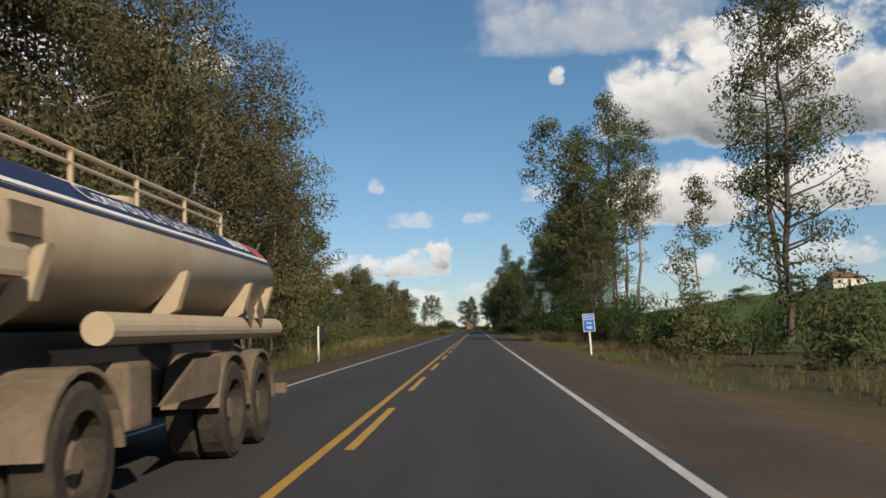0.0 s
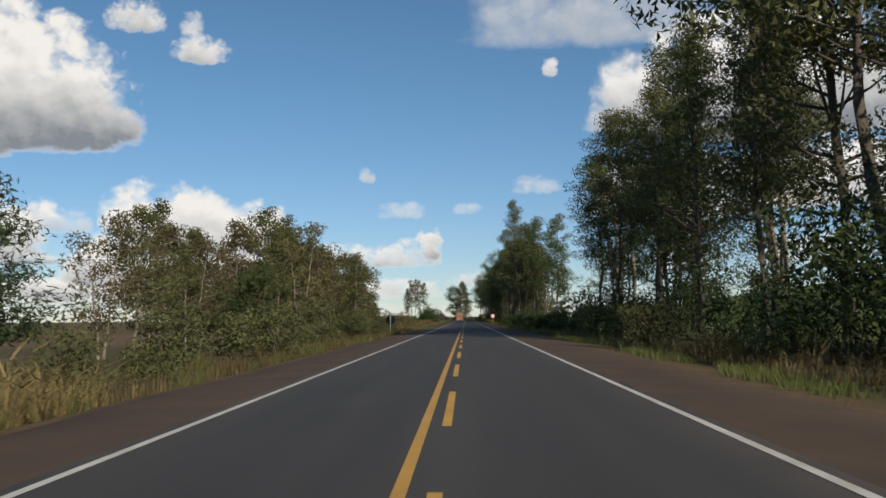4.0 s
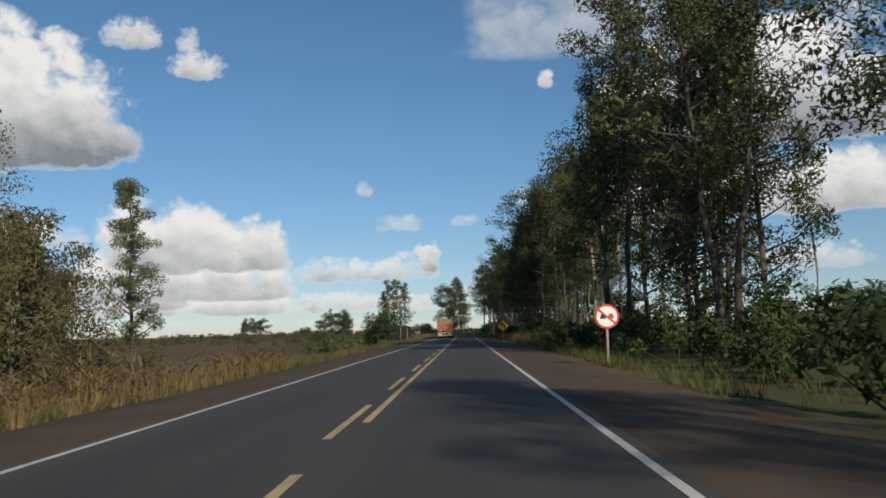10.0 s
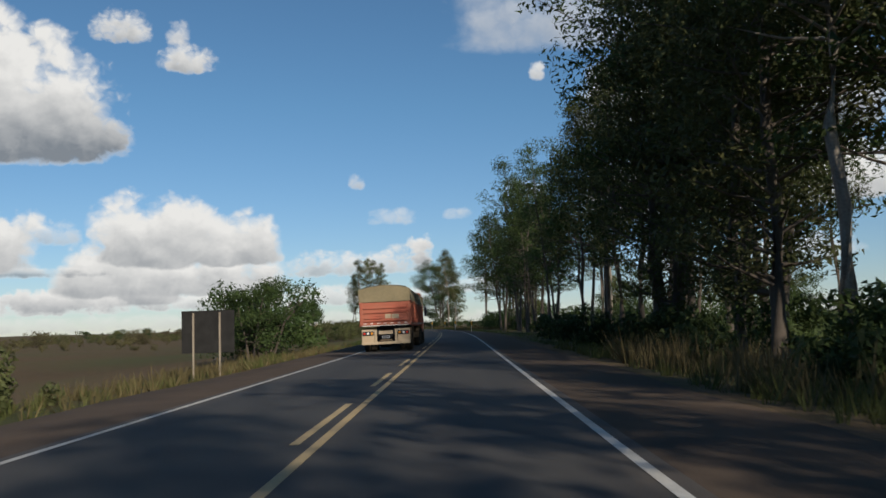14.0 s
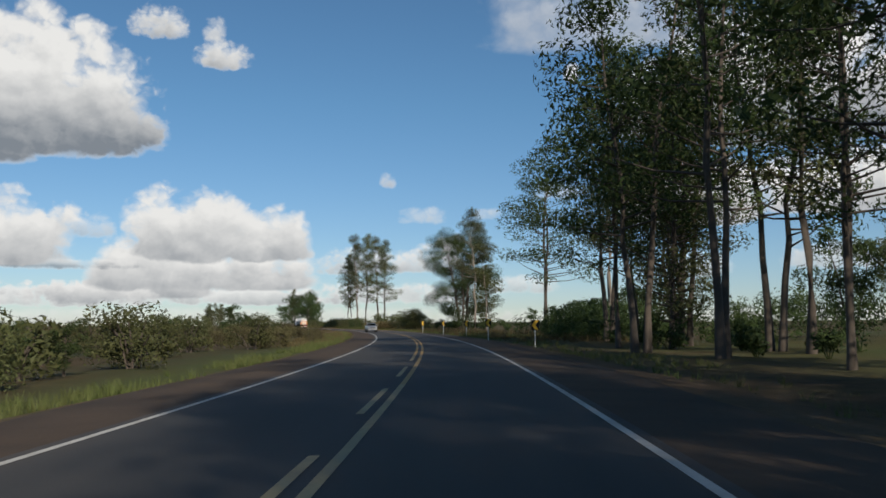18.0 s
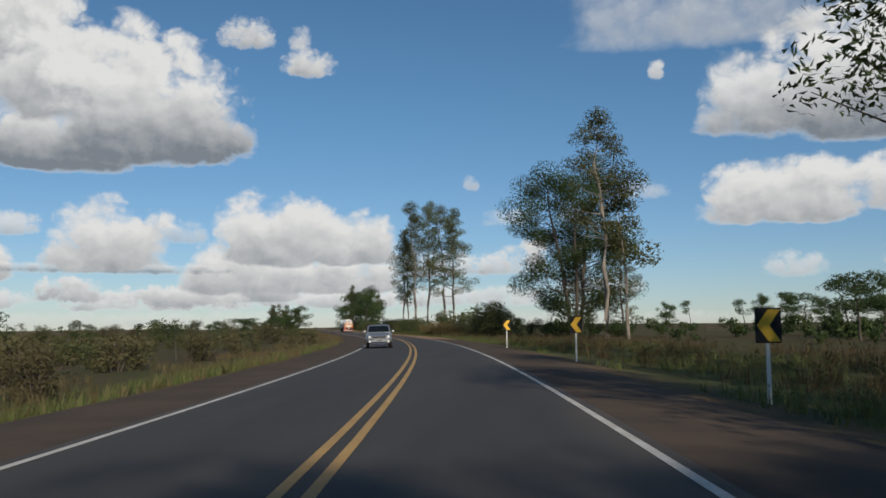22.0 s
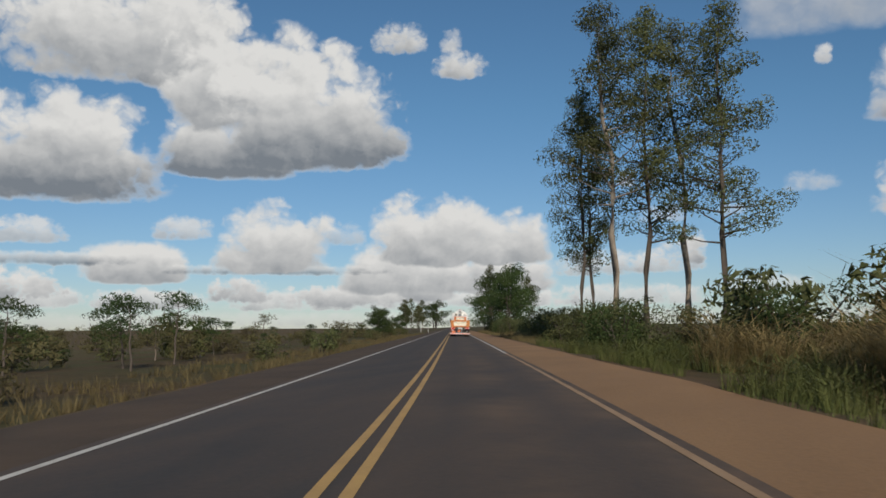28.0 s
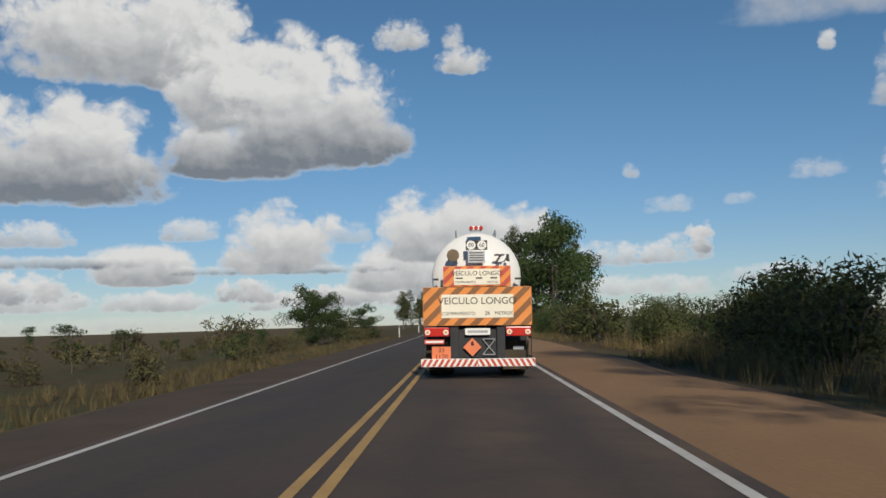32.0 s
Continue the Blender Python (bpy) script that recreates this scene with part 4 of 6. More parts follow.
thicket("undergrowth", "dense dark undergrowth in the shade of the trees", 480, 622, 20, 44, 60, 2.6, 5.0, M_LEAF_DARK, 120)
# more trees, mostly hidden by the row, added to shade the road
for _q, _s0, _u, _h0 in ((E8, 442, 24, 30), (E2, 452, 25.5, 31), (E8, 462, 14, 29), (E2, 469, 23, 31), (E8, 474, 18.5, 30), (E8, 480, 25, 29), (E2, 486, 21, 31), (E8, 492, 27, 30), (E2, 498, 20, 31), (E8, 506, 24, 30), (E8, 330, 21, 27), (E2, 338, 24, 29)):
    plant(_q, _s0, _u, _h0, None, "dense eucalyptus row", 1.25)
plant(E1, 619, 23, 23, 0, "", 1.3), plant(E8, 642, 20.6, 29, 60, "", 1.3), plant(E8, 603, 18.5, 30, 20, "dense eucalyptus row", 1.15)
plant(E7, 732, 27, 27, 10, "roadside clump", 1.15), plant(E1, 707, 23.5, 27, 50, "roadside clump", 1.25), plant(E6, 709, 26.5, 19, 130, "roadside clump", 1.5), plant(E4, 742, 31, 16, 100, "roadside clump", 1.3), plant(E4, 727, 32, 14, 200, "roadside clump", 1.3)
plant(R1, 750, 18.3, 6.4, 80)
thicket("undergrowth", "dense dark undergrowth in the shade of the trees", 722, 764, 25, 36, 26, 1.4, 3.0, M_LEAF_DARK, 124, 560, 0.12, 0.08)
for _q, _s0, _u, _h0 in ((E8, 440, 18.5, 29), (E4, 446, 14.5, 28), (E2, 450, 19, 30), (E4, 456, 16, 27), (E8, 462, 20, 29), (E1, 444, 22, 28), (E4, 578, 16.5, 20), (E4, 584, 19, 22), (E4, 590, 21, 20)):
    plant(_q, _s0, _u, _h0, None, "dense eucalyptus row", 1.25)
for _q, _s0, _u, _h0 in ((G2, 792, -30, 3.6), (G3, 797, -33, 5.0), (G2, 800, -27, 3.0), (G2, 806, -33, 4.4), (G3, 812, -22, 3.6), (G2, 822, -29, 3.6), (G2, 838, -24, 3.8), (G3, 860, -33, 5.2), (G2, 878, -42, 4.6), (G2, 835, -48, 5.0), (G3, 846, -21, 4.4)):
    plant(_q, _s0, _u, _h0, None, "scattered savanna trees", 1.35)
grow([G2], 762, 802, -16, -42, 10, 3.8, 5.4, "scattered savanna trees")
for _q, _s0, _u, _h0, _w in ((E2, 834, 13.8, 27, 1.0), (E2, 837, 15.4, 25, 1.0), (E1, 827, 16.0, 33, 1.2), (E2, 830, 19.5, 34, 1.1), (E1, 832, 24, 33, 1.2), (E2, 822, 24.5, 31, 1.2)):
    plant(_q, _s0, _u, _h0, None, "tall eucalyptus group", _w)
plant(G1, 1003, 15.5, 20, 0, "trees far along the road", 1.0), plant(W2, 1018, 24, 17, 0, "trees far along the road")
plant(G1, 975, 14.5, 18, 70, "trees far along the road", 0.9), plant(G1, 985, 17, 15, 200, "trees far along the road"), plant(E4, 1030, 13, 22, 150, "trees far along the road"), plant(G1, 1055, 15, 19, 220, "trees far along the road"), plant(G1, 1085, 13, 15, 0, "trees far along the road")
# pasture trees behind the verges
thicket("undergrowth", "low dark bushes along the edge of the field", 640, 730, 28, 70, 50, 1.0, 2.6, M_LEAF_DARK, 128, 260, 0.22, 0.14)
plant(G1, 235, 72, 6.0, 0, "round pasture trees", 1.6), plant(G1, 262, 96, 7.0, 120, "round pasture trees", 1.5), plant(G1, 300, 124, 7.0, 60, "round pasture trees", 1.5), plant(G1, 395, 95, 7, 0, "round pasture trees", 1.4), plant(G1, 470, 120, 8, 0, "round pasture trees", 1.5)
grow([G1, G2, G2], 650, 712, 30, 52, 9, 5, 8, "flat-crowned trees behind the verge", (1.0, 1.3))
grow([G2, G1, W2], 690, 860, 55, 130, 16, 4, 8, "flat-crowned trees behind the verge")
# bushes to the right
thicket("undergrowth", "dark scrub over the field behind the verge", 30, 84, 24, 60, 34, 2.6, 5.0, M_LEAF_DARK, 123, 300, 0.24, 0.15)
thicket("undergrowth", "tangled green bushes and weeds along the verge", 20, 80, 12, 22, 26, 1.2, 2.8, M_LEAF, 104)
grow([B1, B2], 24, 84, 11, 16, 6, 1.5, 3.0, "bushes along the right verge")
grow([B1, B2], 135, 210, 10.5, 15, 7, 1.5, 3.0, "bushes along the right verge")
thicket("undergrowth", "tangled green bushes and weeds along the verge", 272, 400, 14, 44, 75, 0.9, 4.4, M_LEAF_DARK, 105)
thicket("undergrowth", "low green weeds under the trees", 212, 272, 12, 34, 34, 0.7, 1.7, M_LEAF, 130)
thicket("undergrowth", "dense dark undergrowth in the shade of the trees", 212, 430, 9.5, 15, 60, 1.2, 2.6, M_LEAF_DARK, 106)
thicket("undergrowth", "dense dark undergrowth in the shade of the trees", 400, 505, 9.5, 13, 34, 1.0, 2.6, M_LEAF_DARK, 107)
thicket("undergrowth", "dense dark undergrowth in the shade of the trees", 604, 632, 14.5, 23, 24, 2.6, 4.6, M_LEAF_DARK, 108, 800)
grow([B4, B2], 728, 764, 12, 24, 7, 1.5, 3.5, "bushes along the right verge")
grow([B4, R1], 770, 800, 18, 26, 6, 4.6, 6.6, "dry thicket")
plant(B1, 790, 19, 4.2, 40)
plant(B1, 806, 12.5, 3.6, 0), plant(B2, 800, 15, 3.0, 0)
grow([B4, B2, B2, B2], 816, 860, 12.5, 18, 16, 2.4, 4.4, "green thicket")
grow([B4, B2], 857, 885, 12.5, 18, 12, 2.6, 4.0, "green thicket")
grow([B4, R1, B4, B1], 880, 1000, 11, 17.5, 34, 2.0, 4.2, "green thicket")
# left of the bend, and the scrub after it
grow([G1, B1], 478, 500, -14, -20, 5, 5.5, 8, "small trees beyond the sign")
grow([B4, B2, G1], 535, 600, -13, -30, 18, 1.8, 3.4, "bushes inside the bend")
grow([B3, B4, B3], 596, 668, -9.5, -28, 30, 1.0, 2.2, "scrub inside the bend")
grow([B3, B3, B4, G2], 660, 1000, -9.5, -30, 80, 1.0, 2.2, "scrub by the road")
grow([G2, G3, B3, G2, B4], 640, 1010, -14, -110, 130, 1.6, 5.2, "scattered savanna trees")
thicket("scrub", "low brown scrub over the dry land", 560, 1060, -22, -150, 260, 0.9, 2.4, M_LEAF_BROWN, 122, 150, 0.24, 0.14)
grow([G1], 940, 990, -13, -20, 5, 5, 8, "small trees by the post")
for i in range(12):
    plant(RP.choice([E4, G1, W2]), 1360 + i * 6 + RP.uniform(-4, 4), -26 + RP.uniform(-16, 16), RP.uniform(16, 24), None, "far grove", 1.2)




# ---- grass ----
DRYL, GRNL = "tall straw-coloured dry grass on the verge", "short green grass on the verge"
grass("dry_grass", DRYL, "grass", 0, 215, -6.2, -10.5, 4.0, 0.4, 1.0, M_DRY, 1, clumpy=0.6, arch=True, fine=0.5, blades=10)
grass("green_grass", GRNL, "grass", 0, 215, -6.2, -12, 2.5, 0.3, 0.9, M_GRASS, 2, clumpy=0.6)
grass("green_grass", GRNL, "grass", 215, 480, -6.2, -13, 2.0, 0.2, 0.7, M_GRASS, 3, clumpy=0.6)
grass("dry_grass", DRYL, "grass", 262, 345, -7.5, -11.5, 7.0, 0.8, 1.8, M_STRAW, 4, clumpy=0.5, arch=True, fine=0.7)
grass("dry_grass", DRYL, "grass", 350, 480, -6.4, -14, 2.5, 0.3, 0.9, M_DRY, 5, clumpy=0.7)
grass("green_grass", GRNL, "grass", 480, 700, -6.1, -10, 4.5, 0.2, 0.55, M_GRASS, 6)
grass("dry_grass", DRYL, "grass", 600, 960, -6.3, -14, 2.6, 0.2, 0.65, M_DRY, 7, clumpy=0.6)
grass("green_grass", GRNL, "grass", 0, 240, 6.9, 9.2, 9.0, 0.15, 0.45, M_GRASS, 8)
grass("dry_grass", DRYL, "grass", 0, 220, 9.0, 14, 2.6, 0.25, 0.8, M_DRY, 9, clumpy=0.8, arch=True, fine=0.5, blades=12)
grass("green_grass", GRNL, "grass", 240, 470, 7.0, 11, 4.0, 0.25, 0.8, M_GRASS, 10, clumpy=0.4)
grass("dry_grass", DRYL, "grass", 385, 445, 7.5, 12, 4.0, 0.7, 1.6, M_DRY, 11, clumpy=0.5)
grass("green_grass", GRNL, "grass", 470, 620, 7.4, 12, 2.0, 0.15, 0.5, M_GRASS, 12, clumpy=0.7)
grass("green_grass", GRNL, "grass", 620, 765, 7.0, 20, 5.0, 0.2, 0.65, M_GRASS, 13, arch=True, fine=0.6, blades=6)
grass("dry_grass", DRYL, "grass", 600, 765, 9, 24, 1.6, 0.4, 1.1, M_DRY, 20, clumpy=0.5, arch=True, fine=0.6)
grass("dry_grass", DRYL, "grass", 757, 782, 10.5, 18, 16.0, 1.2, 2.7, M_STRAW, 14, blades=11, clumpy=0.15, arch=True, fine=0.42)
grass("green_grass", GRNL, "grass", 750, 818, 7.6, 15, 8.0, 0.4, 1.2, M_GRASS, 15, arch=True, fine=0.5)
grass("dry_grass", DRYL, "grass", 812, 1000, 7.6, 10.5, 3.0, 0.2, 0.9, M_DRY, 16, clumpy=0.8)

grass("dry_grass", DRYL, "grass", 56, 132, -7.2, -11.5, 6.0, 0.6, 1.5, M_STRAW, 17, clumpy=0.3, arch=True, fine=0.5)
grass("dry_grass", DRYL, "grass", 78, 150, 9.2, 17, 4.0, 0.6, 1.5, M_DRY, 18, clumpy=0.5, arch=True, fine=0.5)
grass("dry_grass", DRYL, "grass", 860, 900, 9.5, 13, 5.0, 0.5, 1.3, M_STRAW, 19, clumpy=0.4, arch=True, fine=0.5)

# ---- vehicles and signs ----
M_RED = mat("red_truck_paint", (0.44, 0.1, 0.055), 0.55, scale=1.2, fine=14.0, bump=0.05, rgb2=(0.34, 0.13, 0.08))
M_TARP = mat("dusty_khaki_tarpaulin", (0.27, 0.22, 0.13), 0.9, scale=0.8, fine=10.0, bump=0.5, rgb2=(0.18, 0.15, 0.09))
M_CREAM = mat("dusty_cream_paint", (0.5, 0.41, 0.29), 0.65, scale=1.0, fine=10.0, bump=0.05, rgb2=(0.4, 0.29, 0.18))
M_DIRT = mat("mud_caked_steel", (0.22, 0.165, 0.115), 0.95, scale=2.0, fine=18.0, bump=0.3, rgb2=(0.12, 0.09, 0.062), spec=0.1)
M_TANK = mat("white_tank_paint", (0.78, 0.77, 0.73), 0.35, vary=0.06, scale=0.8, fine=8.0, bump=0.02)
M_BLACK = mat("black_steel", (0.022, 0.022, 0.024), 0.6, vary=0.3, scale=4.0, fine=30.0, bump=0.1)
M_RUBBER = mat("tyre_rubber", (0.028, 0.026, 0.024), 0.9, scale=3.0, fine=30.0, bump=0.2, rgb2=(0.09, 0.07, 0.05), spec=0.1)
M_STEEL = mat("grey_steel", (0.4, 0.4, 0.4), 0.4, 0.8, vary=0.2, scale=4.0, fine=30.0, bump=0.05)
M_LAMP_RED = mat("red_lamp_lens", (0.5, 0.03, 0.02), 0.2, vary=0.1, bump=0)
M_LAMP_WHITE = mat("clear_lamp_lens", (0.8, 0.78, 0.74), 0.15, vary=0.05, bump=0)
M_LAMP_AMBER = mat("amber_lamp_lens", (0.75, 0.3, 0.03), 0.2, vary=0.1, bump=0)
M_REFLECT = mat("white_reflector_tape", (0.72, 0.66, 0.6), 0.4, vary=0.1, bump=0)
M_ORANGE = mat("orange_board_paint", (0.72, 0.25, 0.05), 0.5, vary=0.12, scale=2.0, fine=15.0, bump=0.03)
M_BROWN = mat("brown_board_stripe", (0.23, 0.1, 0.035), 0.55, vary=0.15, scale=2.0, bump=0.03)
M_BOARD = mat("cream_board_paint", (0.8, 0.74, 0.6), 0.5, vary=0.06, scale=2.0, bump=0.02)
M_REDSTRIPE = mat("red_stripe_paint", (0.5, 0.07, 0.04), 0.5, vary=0.12, bump=0.02)
M_INK = mat("black_lettering", (0.025, 0.024, 0.022), 0.6, vary=0.1, bump=0)
M_NAVY = mat("navy_blue_stripe", (0.022, 0.03, 0.075), 0.5, vary=0.15, bump=0)
M_PAINT_W = mat("white_lettering", (0.78, 0.76, 0.72), 0.5, vary=0.05, bump=0)
M_SIGN_Y = mat("yellow_sign_face", (0.8, 0.45, 0.03), 0.45, vary=0.08, scale=2.0, bump=0.02)
M_SIGN_B = mat("blue_sign_face", (0.02, 0.12, 0.42), 0.45, vary=0.1, scale=2.0, bump=0.02)
M_SIGN_BACK = mat("dark_sign_back", (0.03, 0.029, 0.028), 0.95, vary=0.3, scale=2.0, bump=0.05, spec=0.05)
M_POST_W = mat("white_painted_post", (0.7, 0.68, 0.62), 0.7, vary=0.12, scale=2.0, fine=12.0, bump=0.1)
M_POST_G = mat("weathered_wood_post", (0.3, 0.25, 0.19), 0.9, vary=0.25, scale=3.0, fine=20.0, bump=0.3)
M_SILVER = mat("silver_car_paint", (0.42, 0.43, 0.44), 0.3, 0.75, vary=0.05, scale=1.0, bump=0.0)
M_PLASTIC = mat("black_plastic", (0.03, 0.03, 0.032), 0.55, vary=0.15, bump=0.05)
M_CHROME = mat("chrome", (0.8, 0.8, 0.8), 0.12, 1.0, vary=0.02, bump=0)
M_GLASS = mat("tinted_window_glass", (0.02, 0.026, 0.03), 0.06, 0.0, vary=0.1, bump=0, spec=0.8)


def words(text, size, material, parent, m, label=""):
    """Lettering in the built-in font, facing backwards (-y), centred at m, as a mesh."""
    cu = bpy.data.curves.new("lettering", "FONT")
    cu.body, cu.size, cu.align_x, cu.align_y, cu.extrude = text, size, "CENTER", "CENTER", 0.002
    tmp = bpy.data.objects.new("lettering", cu)
    me = bpy.data.meshes.new_from_object(tmp)
    me.name = "lettering"
    bpy.data.objects.remove(tmp)
    me.materials.clear()
    me.materials.append(material)
    me.transform(m @ Matrix.Rotation(radians(90), 4, "X"))
    ob = mesh_part("lettering", me, parent, label)
    ob["kind"] = "stuff"
    return ob


def clip_poly(poly, x0, x1, z0, z1):
    for ax, lim, sgn in ((0, x0, 1), (0, x1, -1), (1, z0, 1), (1, z1, -1)):
        out = []
        for i, p in enumerate(poly):
            q = poly[(i + 1) % len(poly)]
            a, b = (p[ax] - lim) * sgn, (q[ax] - lim) * sgn
            if a >= 0:
                out.append(p)
            if (a > 0 > b) or (a < 0 < b):
                k = a / (a - b)
                out.append((p[0] + (q[0] - p[0]) * k, p[1] + (q[1] - p[1]) * k))
        poly = out
        if not poly:
            return []
    return poly


def stripes(parent, x0, x1, z0, z1, y, material, pitch, width, lean, mid=0.0):
    """Slanted stripes on a board that faces backwards, leaning the other way past mid if lean is a pair."""
    n = int((x1 - x0 + (z1 - z0) * 2) / pitch) + 4
    for i in range(-2, n):
        x = x0 - (z1 - z0) + i * pitch
        k = lean
        p = [(x, z0), (x + width, z0), (x + width + k * (z1 - z0), z1), (x + k * (z1 - z0), z1)]
        p = clip_poly(p, x0, x1, z0, z1)
        if len(p) > 2:
            part("stripe", prism(B(), p, y - 0.004, y + 0.004, "Y"), material, parent)


def wheel(parent, x, y, r, w, rim, n=20):
    """A road wheel with its axle along x; w is signed, towards the outside."""
    bm = B()
    prof = [(0.62 * r, 0.0), (0.9 * r, 0.0), (r, 0.12), (r, 0.88), (0.9 * r, 1.0), (0.62 * r, 1.0)]
    rings = []
    for k in range(n):
        a = 2 * math.pi * k / n
        rings.append([bm.verts.new((x + t * w, y + math.cos(a) * q, r + math.sin(a) * q)) for q, t in prof])
    for k in range(n):
        p, q = rings[k], rings[(k + 1) % n]
        for j in range(len(prof)):
            j2 = (j + 1) % len(prof)
            bm.faces.new((p[j], p[j2], q[j2], q[j]))
    bmesh.ops.recalc_face_normals(bm, faces=bm.faces[:])
    wh = part("wheel", bm, M_RUBBER, parent, "black tyre on a steel rim")
    bm = B()
    tube(bm, (x + w * 0.05, y, r), (x + w * 0.4, y, r), 0.6 * r, 0.62 * r, n)
    tube(bm, (x + w * 0.4, y, r), (x + w * 0.8, y, r), 0.3 * r, 0.2 * r, 12)
    part("rim", bm, rim, wh)
    return wh


def axle(parent, y, r=0.52, half=1.25, rim=None):
    wheel(parent, half - 0.3, y, r, 0.3, rim or M_DIRT)
    wheel(parent, -half + 0.3, y, r, -0.3, rim or M_DIRT)
    wheel(parent, half - 0.64, y, r, 0.3, rim or M_DIRT, 14)
    wheel(parent, -half + 0.64, y, r, -0.3, rim or M_DIRT, 14)
    part("axle", tube(B(), (-half + 0.3, y, r), (half - 0.3, y, r), 0.07), M_BLACK, parent)


def mudguard(parent, x0, x1, y0, y1, z, material=None):
    """A guard over two wheels: flat on top, bent down at both ends."""
    r = z - 0.5
    out = []
    for q in (r + 0.02, r - 0.02):
        arc = [(y1 + q * math.cos(radians(a)), 0.5 + q * math.sin(radians(a))) for a in range(8, 91, 14)] + [(y0 + q * math.cos(radians(a)), 0.5 + q * math.sin(radians(a))) for a in range(94, 180, 14)]
        out += arc if q > r else arc[::-1]
    part("mudguard", prism(B(), out, x0, x1, "X"), material or M_DIRT, parent)


def cab(parent, y0, material):
    """A plain forward-control tractor, y0 the back of its cab."""
    bm = B()
    box(bm, -1.22, 1.22, y0, y0 + 2.1, 0.75, 3.1, 0.12)
    box(bm, -1.15, 1.15, y0 + 0.1, y0 + 1.9, 3.05, 3.55, 0.12)
    part("cab", bm, material, parent, "tractor cab")
    part("windscreen", box(B(), -1.08, 1.08, y0 + 2.09, y0 + 2.12, 1.75, 2.75, 0.01), M_GLASS, parent)
    for sx in (-1, 1):
        part("side_window", box(B(), sx * 1.215, sx * 1.235, y0 + 0.9, y0 + 1.9, 1.8, 2.7), M_GLASS, parent)
        part("mirror", box(B(), sx * 1.3, sx * 1.5, y0 + 2.0, y0 + 2.12, 1.9, 2.6, 0.03), M_BLACK, parent)
    part("front_bumper", box(B(), -1.22, 1.22, y0 + 1.9, y0 + 2.25, 0.3, 0.8, 0.06), M_BLACK, parent)
    part("chassis", box(B(), -0.45, 0.45, y0 - 4.0, y0 + 1.9, 0.6, 0.85), M_BLACK, parent)
    axle(parent, y0 + 1.2), axle(parent, y0 - 1.9), axle(parent, y0 - 3.1)


def grain_trailer(parent, y0, L, rear):
    """A tipping body with ribbed sides and a stretched tarpaulin over it; y0 its tail."""
    z0, z1, w = 1.4, 2.55, 1.29
    part("body", box(B(), -w, w, y0 + 0.03, y0 + L, z0, z1, 0.03), M_RED, parent, "dusty red steel body")
    for sx in (-1, 1):
        n = int(L / 0.62)
        for i in range(n + 1):
            part("side_rib", box(B(), sx * w, sx * (w + 0.045), y0 + 0.05 + i * (L - 0.2) / n, y0 + 0.13 + i * (L - 0.2) / n, z0, z1), M_RED, parent)
        part("top_rail", box(B(), sx * (w - 0.02), sx * (w + 0.05), y0, y0 + L, z1 - 0.05, z1 + 0.06, 0.01), M_RED, parent)
        part("bottom_rail", box(B(), sx * (w - 0.02), sx * (w + 0.05), y0, y0 + L, z0 - 0.08, z0 + 0.06, 0.01), M_RED, parent)
        part("side_reflector", box(B(), sx * (w + 0.05), sx * (w + 0.056), y0 + L * 0.3, y0 + L * 0.36, z0 - 0.05, z0 + 0.02), M_REFLECT, parent)
    # tarpaulin: an arched sheet that hangs over the sides, with slack between the hoops
    v, nx, ny = [], 13, 19
    for j in range(ny):
        q = j / (ny - 1)
        for i in range(nx):
            t = i / (nx - 1) * 2 - 1
            x = t * (w + 0.07)
            e = abs(t)
            z = 3.44 - 0.16 * e ** 2 - (0.0 if e < 0.9 else (e - 0.9) * 7.6)
            x = x if e < 0.92 else math.copysign(w + 0.05 + 0.02 * math.sin(j * 1.3), t)
            z -= 0.035 * (math.sin(q * math.pi * 6) ** 2) * (1 - e * 0.5) + 0.012 * noise.noise((x * 2, q * 9, 0))
            v.append((x, y0 - 0.03 + q * (L + 0.04), z))
    f = [(j * nx + i, j * nx + i + 1, (j + 1) * nx + i + 1, (j + 1) * nx + i) for j in range(ny - 1) for i in range(nx - 1)]
    mesh_part("tarpaulin", raw_mesh("tarpaulin", v, f, M_TARP, True), parent, "khaki tarpaulin stretched over hoops")
    for y in ((y0 - 0.05), (y0 + L)):
        bm = B()
        out = [(-w - 0.04, z1 + 0.02), (w + 0.04, z1 + 0.02), (w + 0.05, 3.22), (w * 0.6, 3.36), (0, 3.43), (-w * 0.6, 3.36), (-w - 0.05, 3.22)]
        prism(bm, out, y, y + 0.03, "Y")
        part("tarpaulin_end", bm, M_TARP, parent, "khaki tarpaulin end flap")
    part("chassis_beam", box(B(), -0.48, -0.36, y0 + 0.3, y0 + L - 0.2, 0.95, 1.35), M_BLACK, parent)
    part("chassis_beam", box(B(), 0.36, 0.48, y0 + 0.3, y0 + L - 0.2, 0.95, 1.35), M_BLACK, parent)
    axle(parent, y0 + 1.5), axle(parent, y0 + 2.75)
    for sx in (-1, 1):
        mudguard(parent, sx * 0.62, sx * 1.29, y0 + 1.5, y0 + 2.75, 1.22)
        part("mud_flap", box(B(), sx * 0.66, sx * 1.28, y0 + 3.32, y0 + 3.34, 0.3, 0.95), M_DIRT, parent)
    if not rear:
        return
    # tailgate
    tg = part("tailgate", box(B(), -1.16, 1.16, y0 - 0.03, y0 + 0.03, 1.52, 2.54, 0.01), M_RED, parent, "red tailgate with ribs and dust")
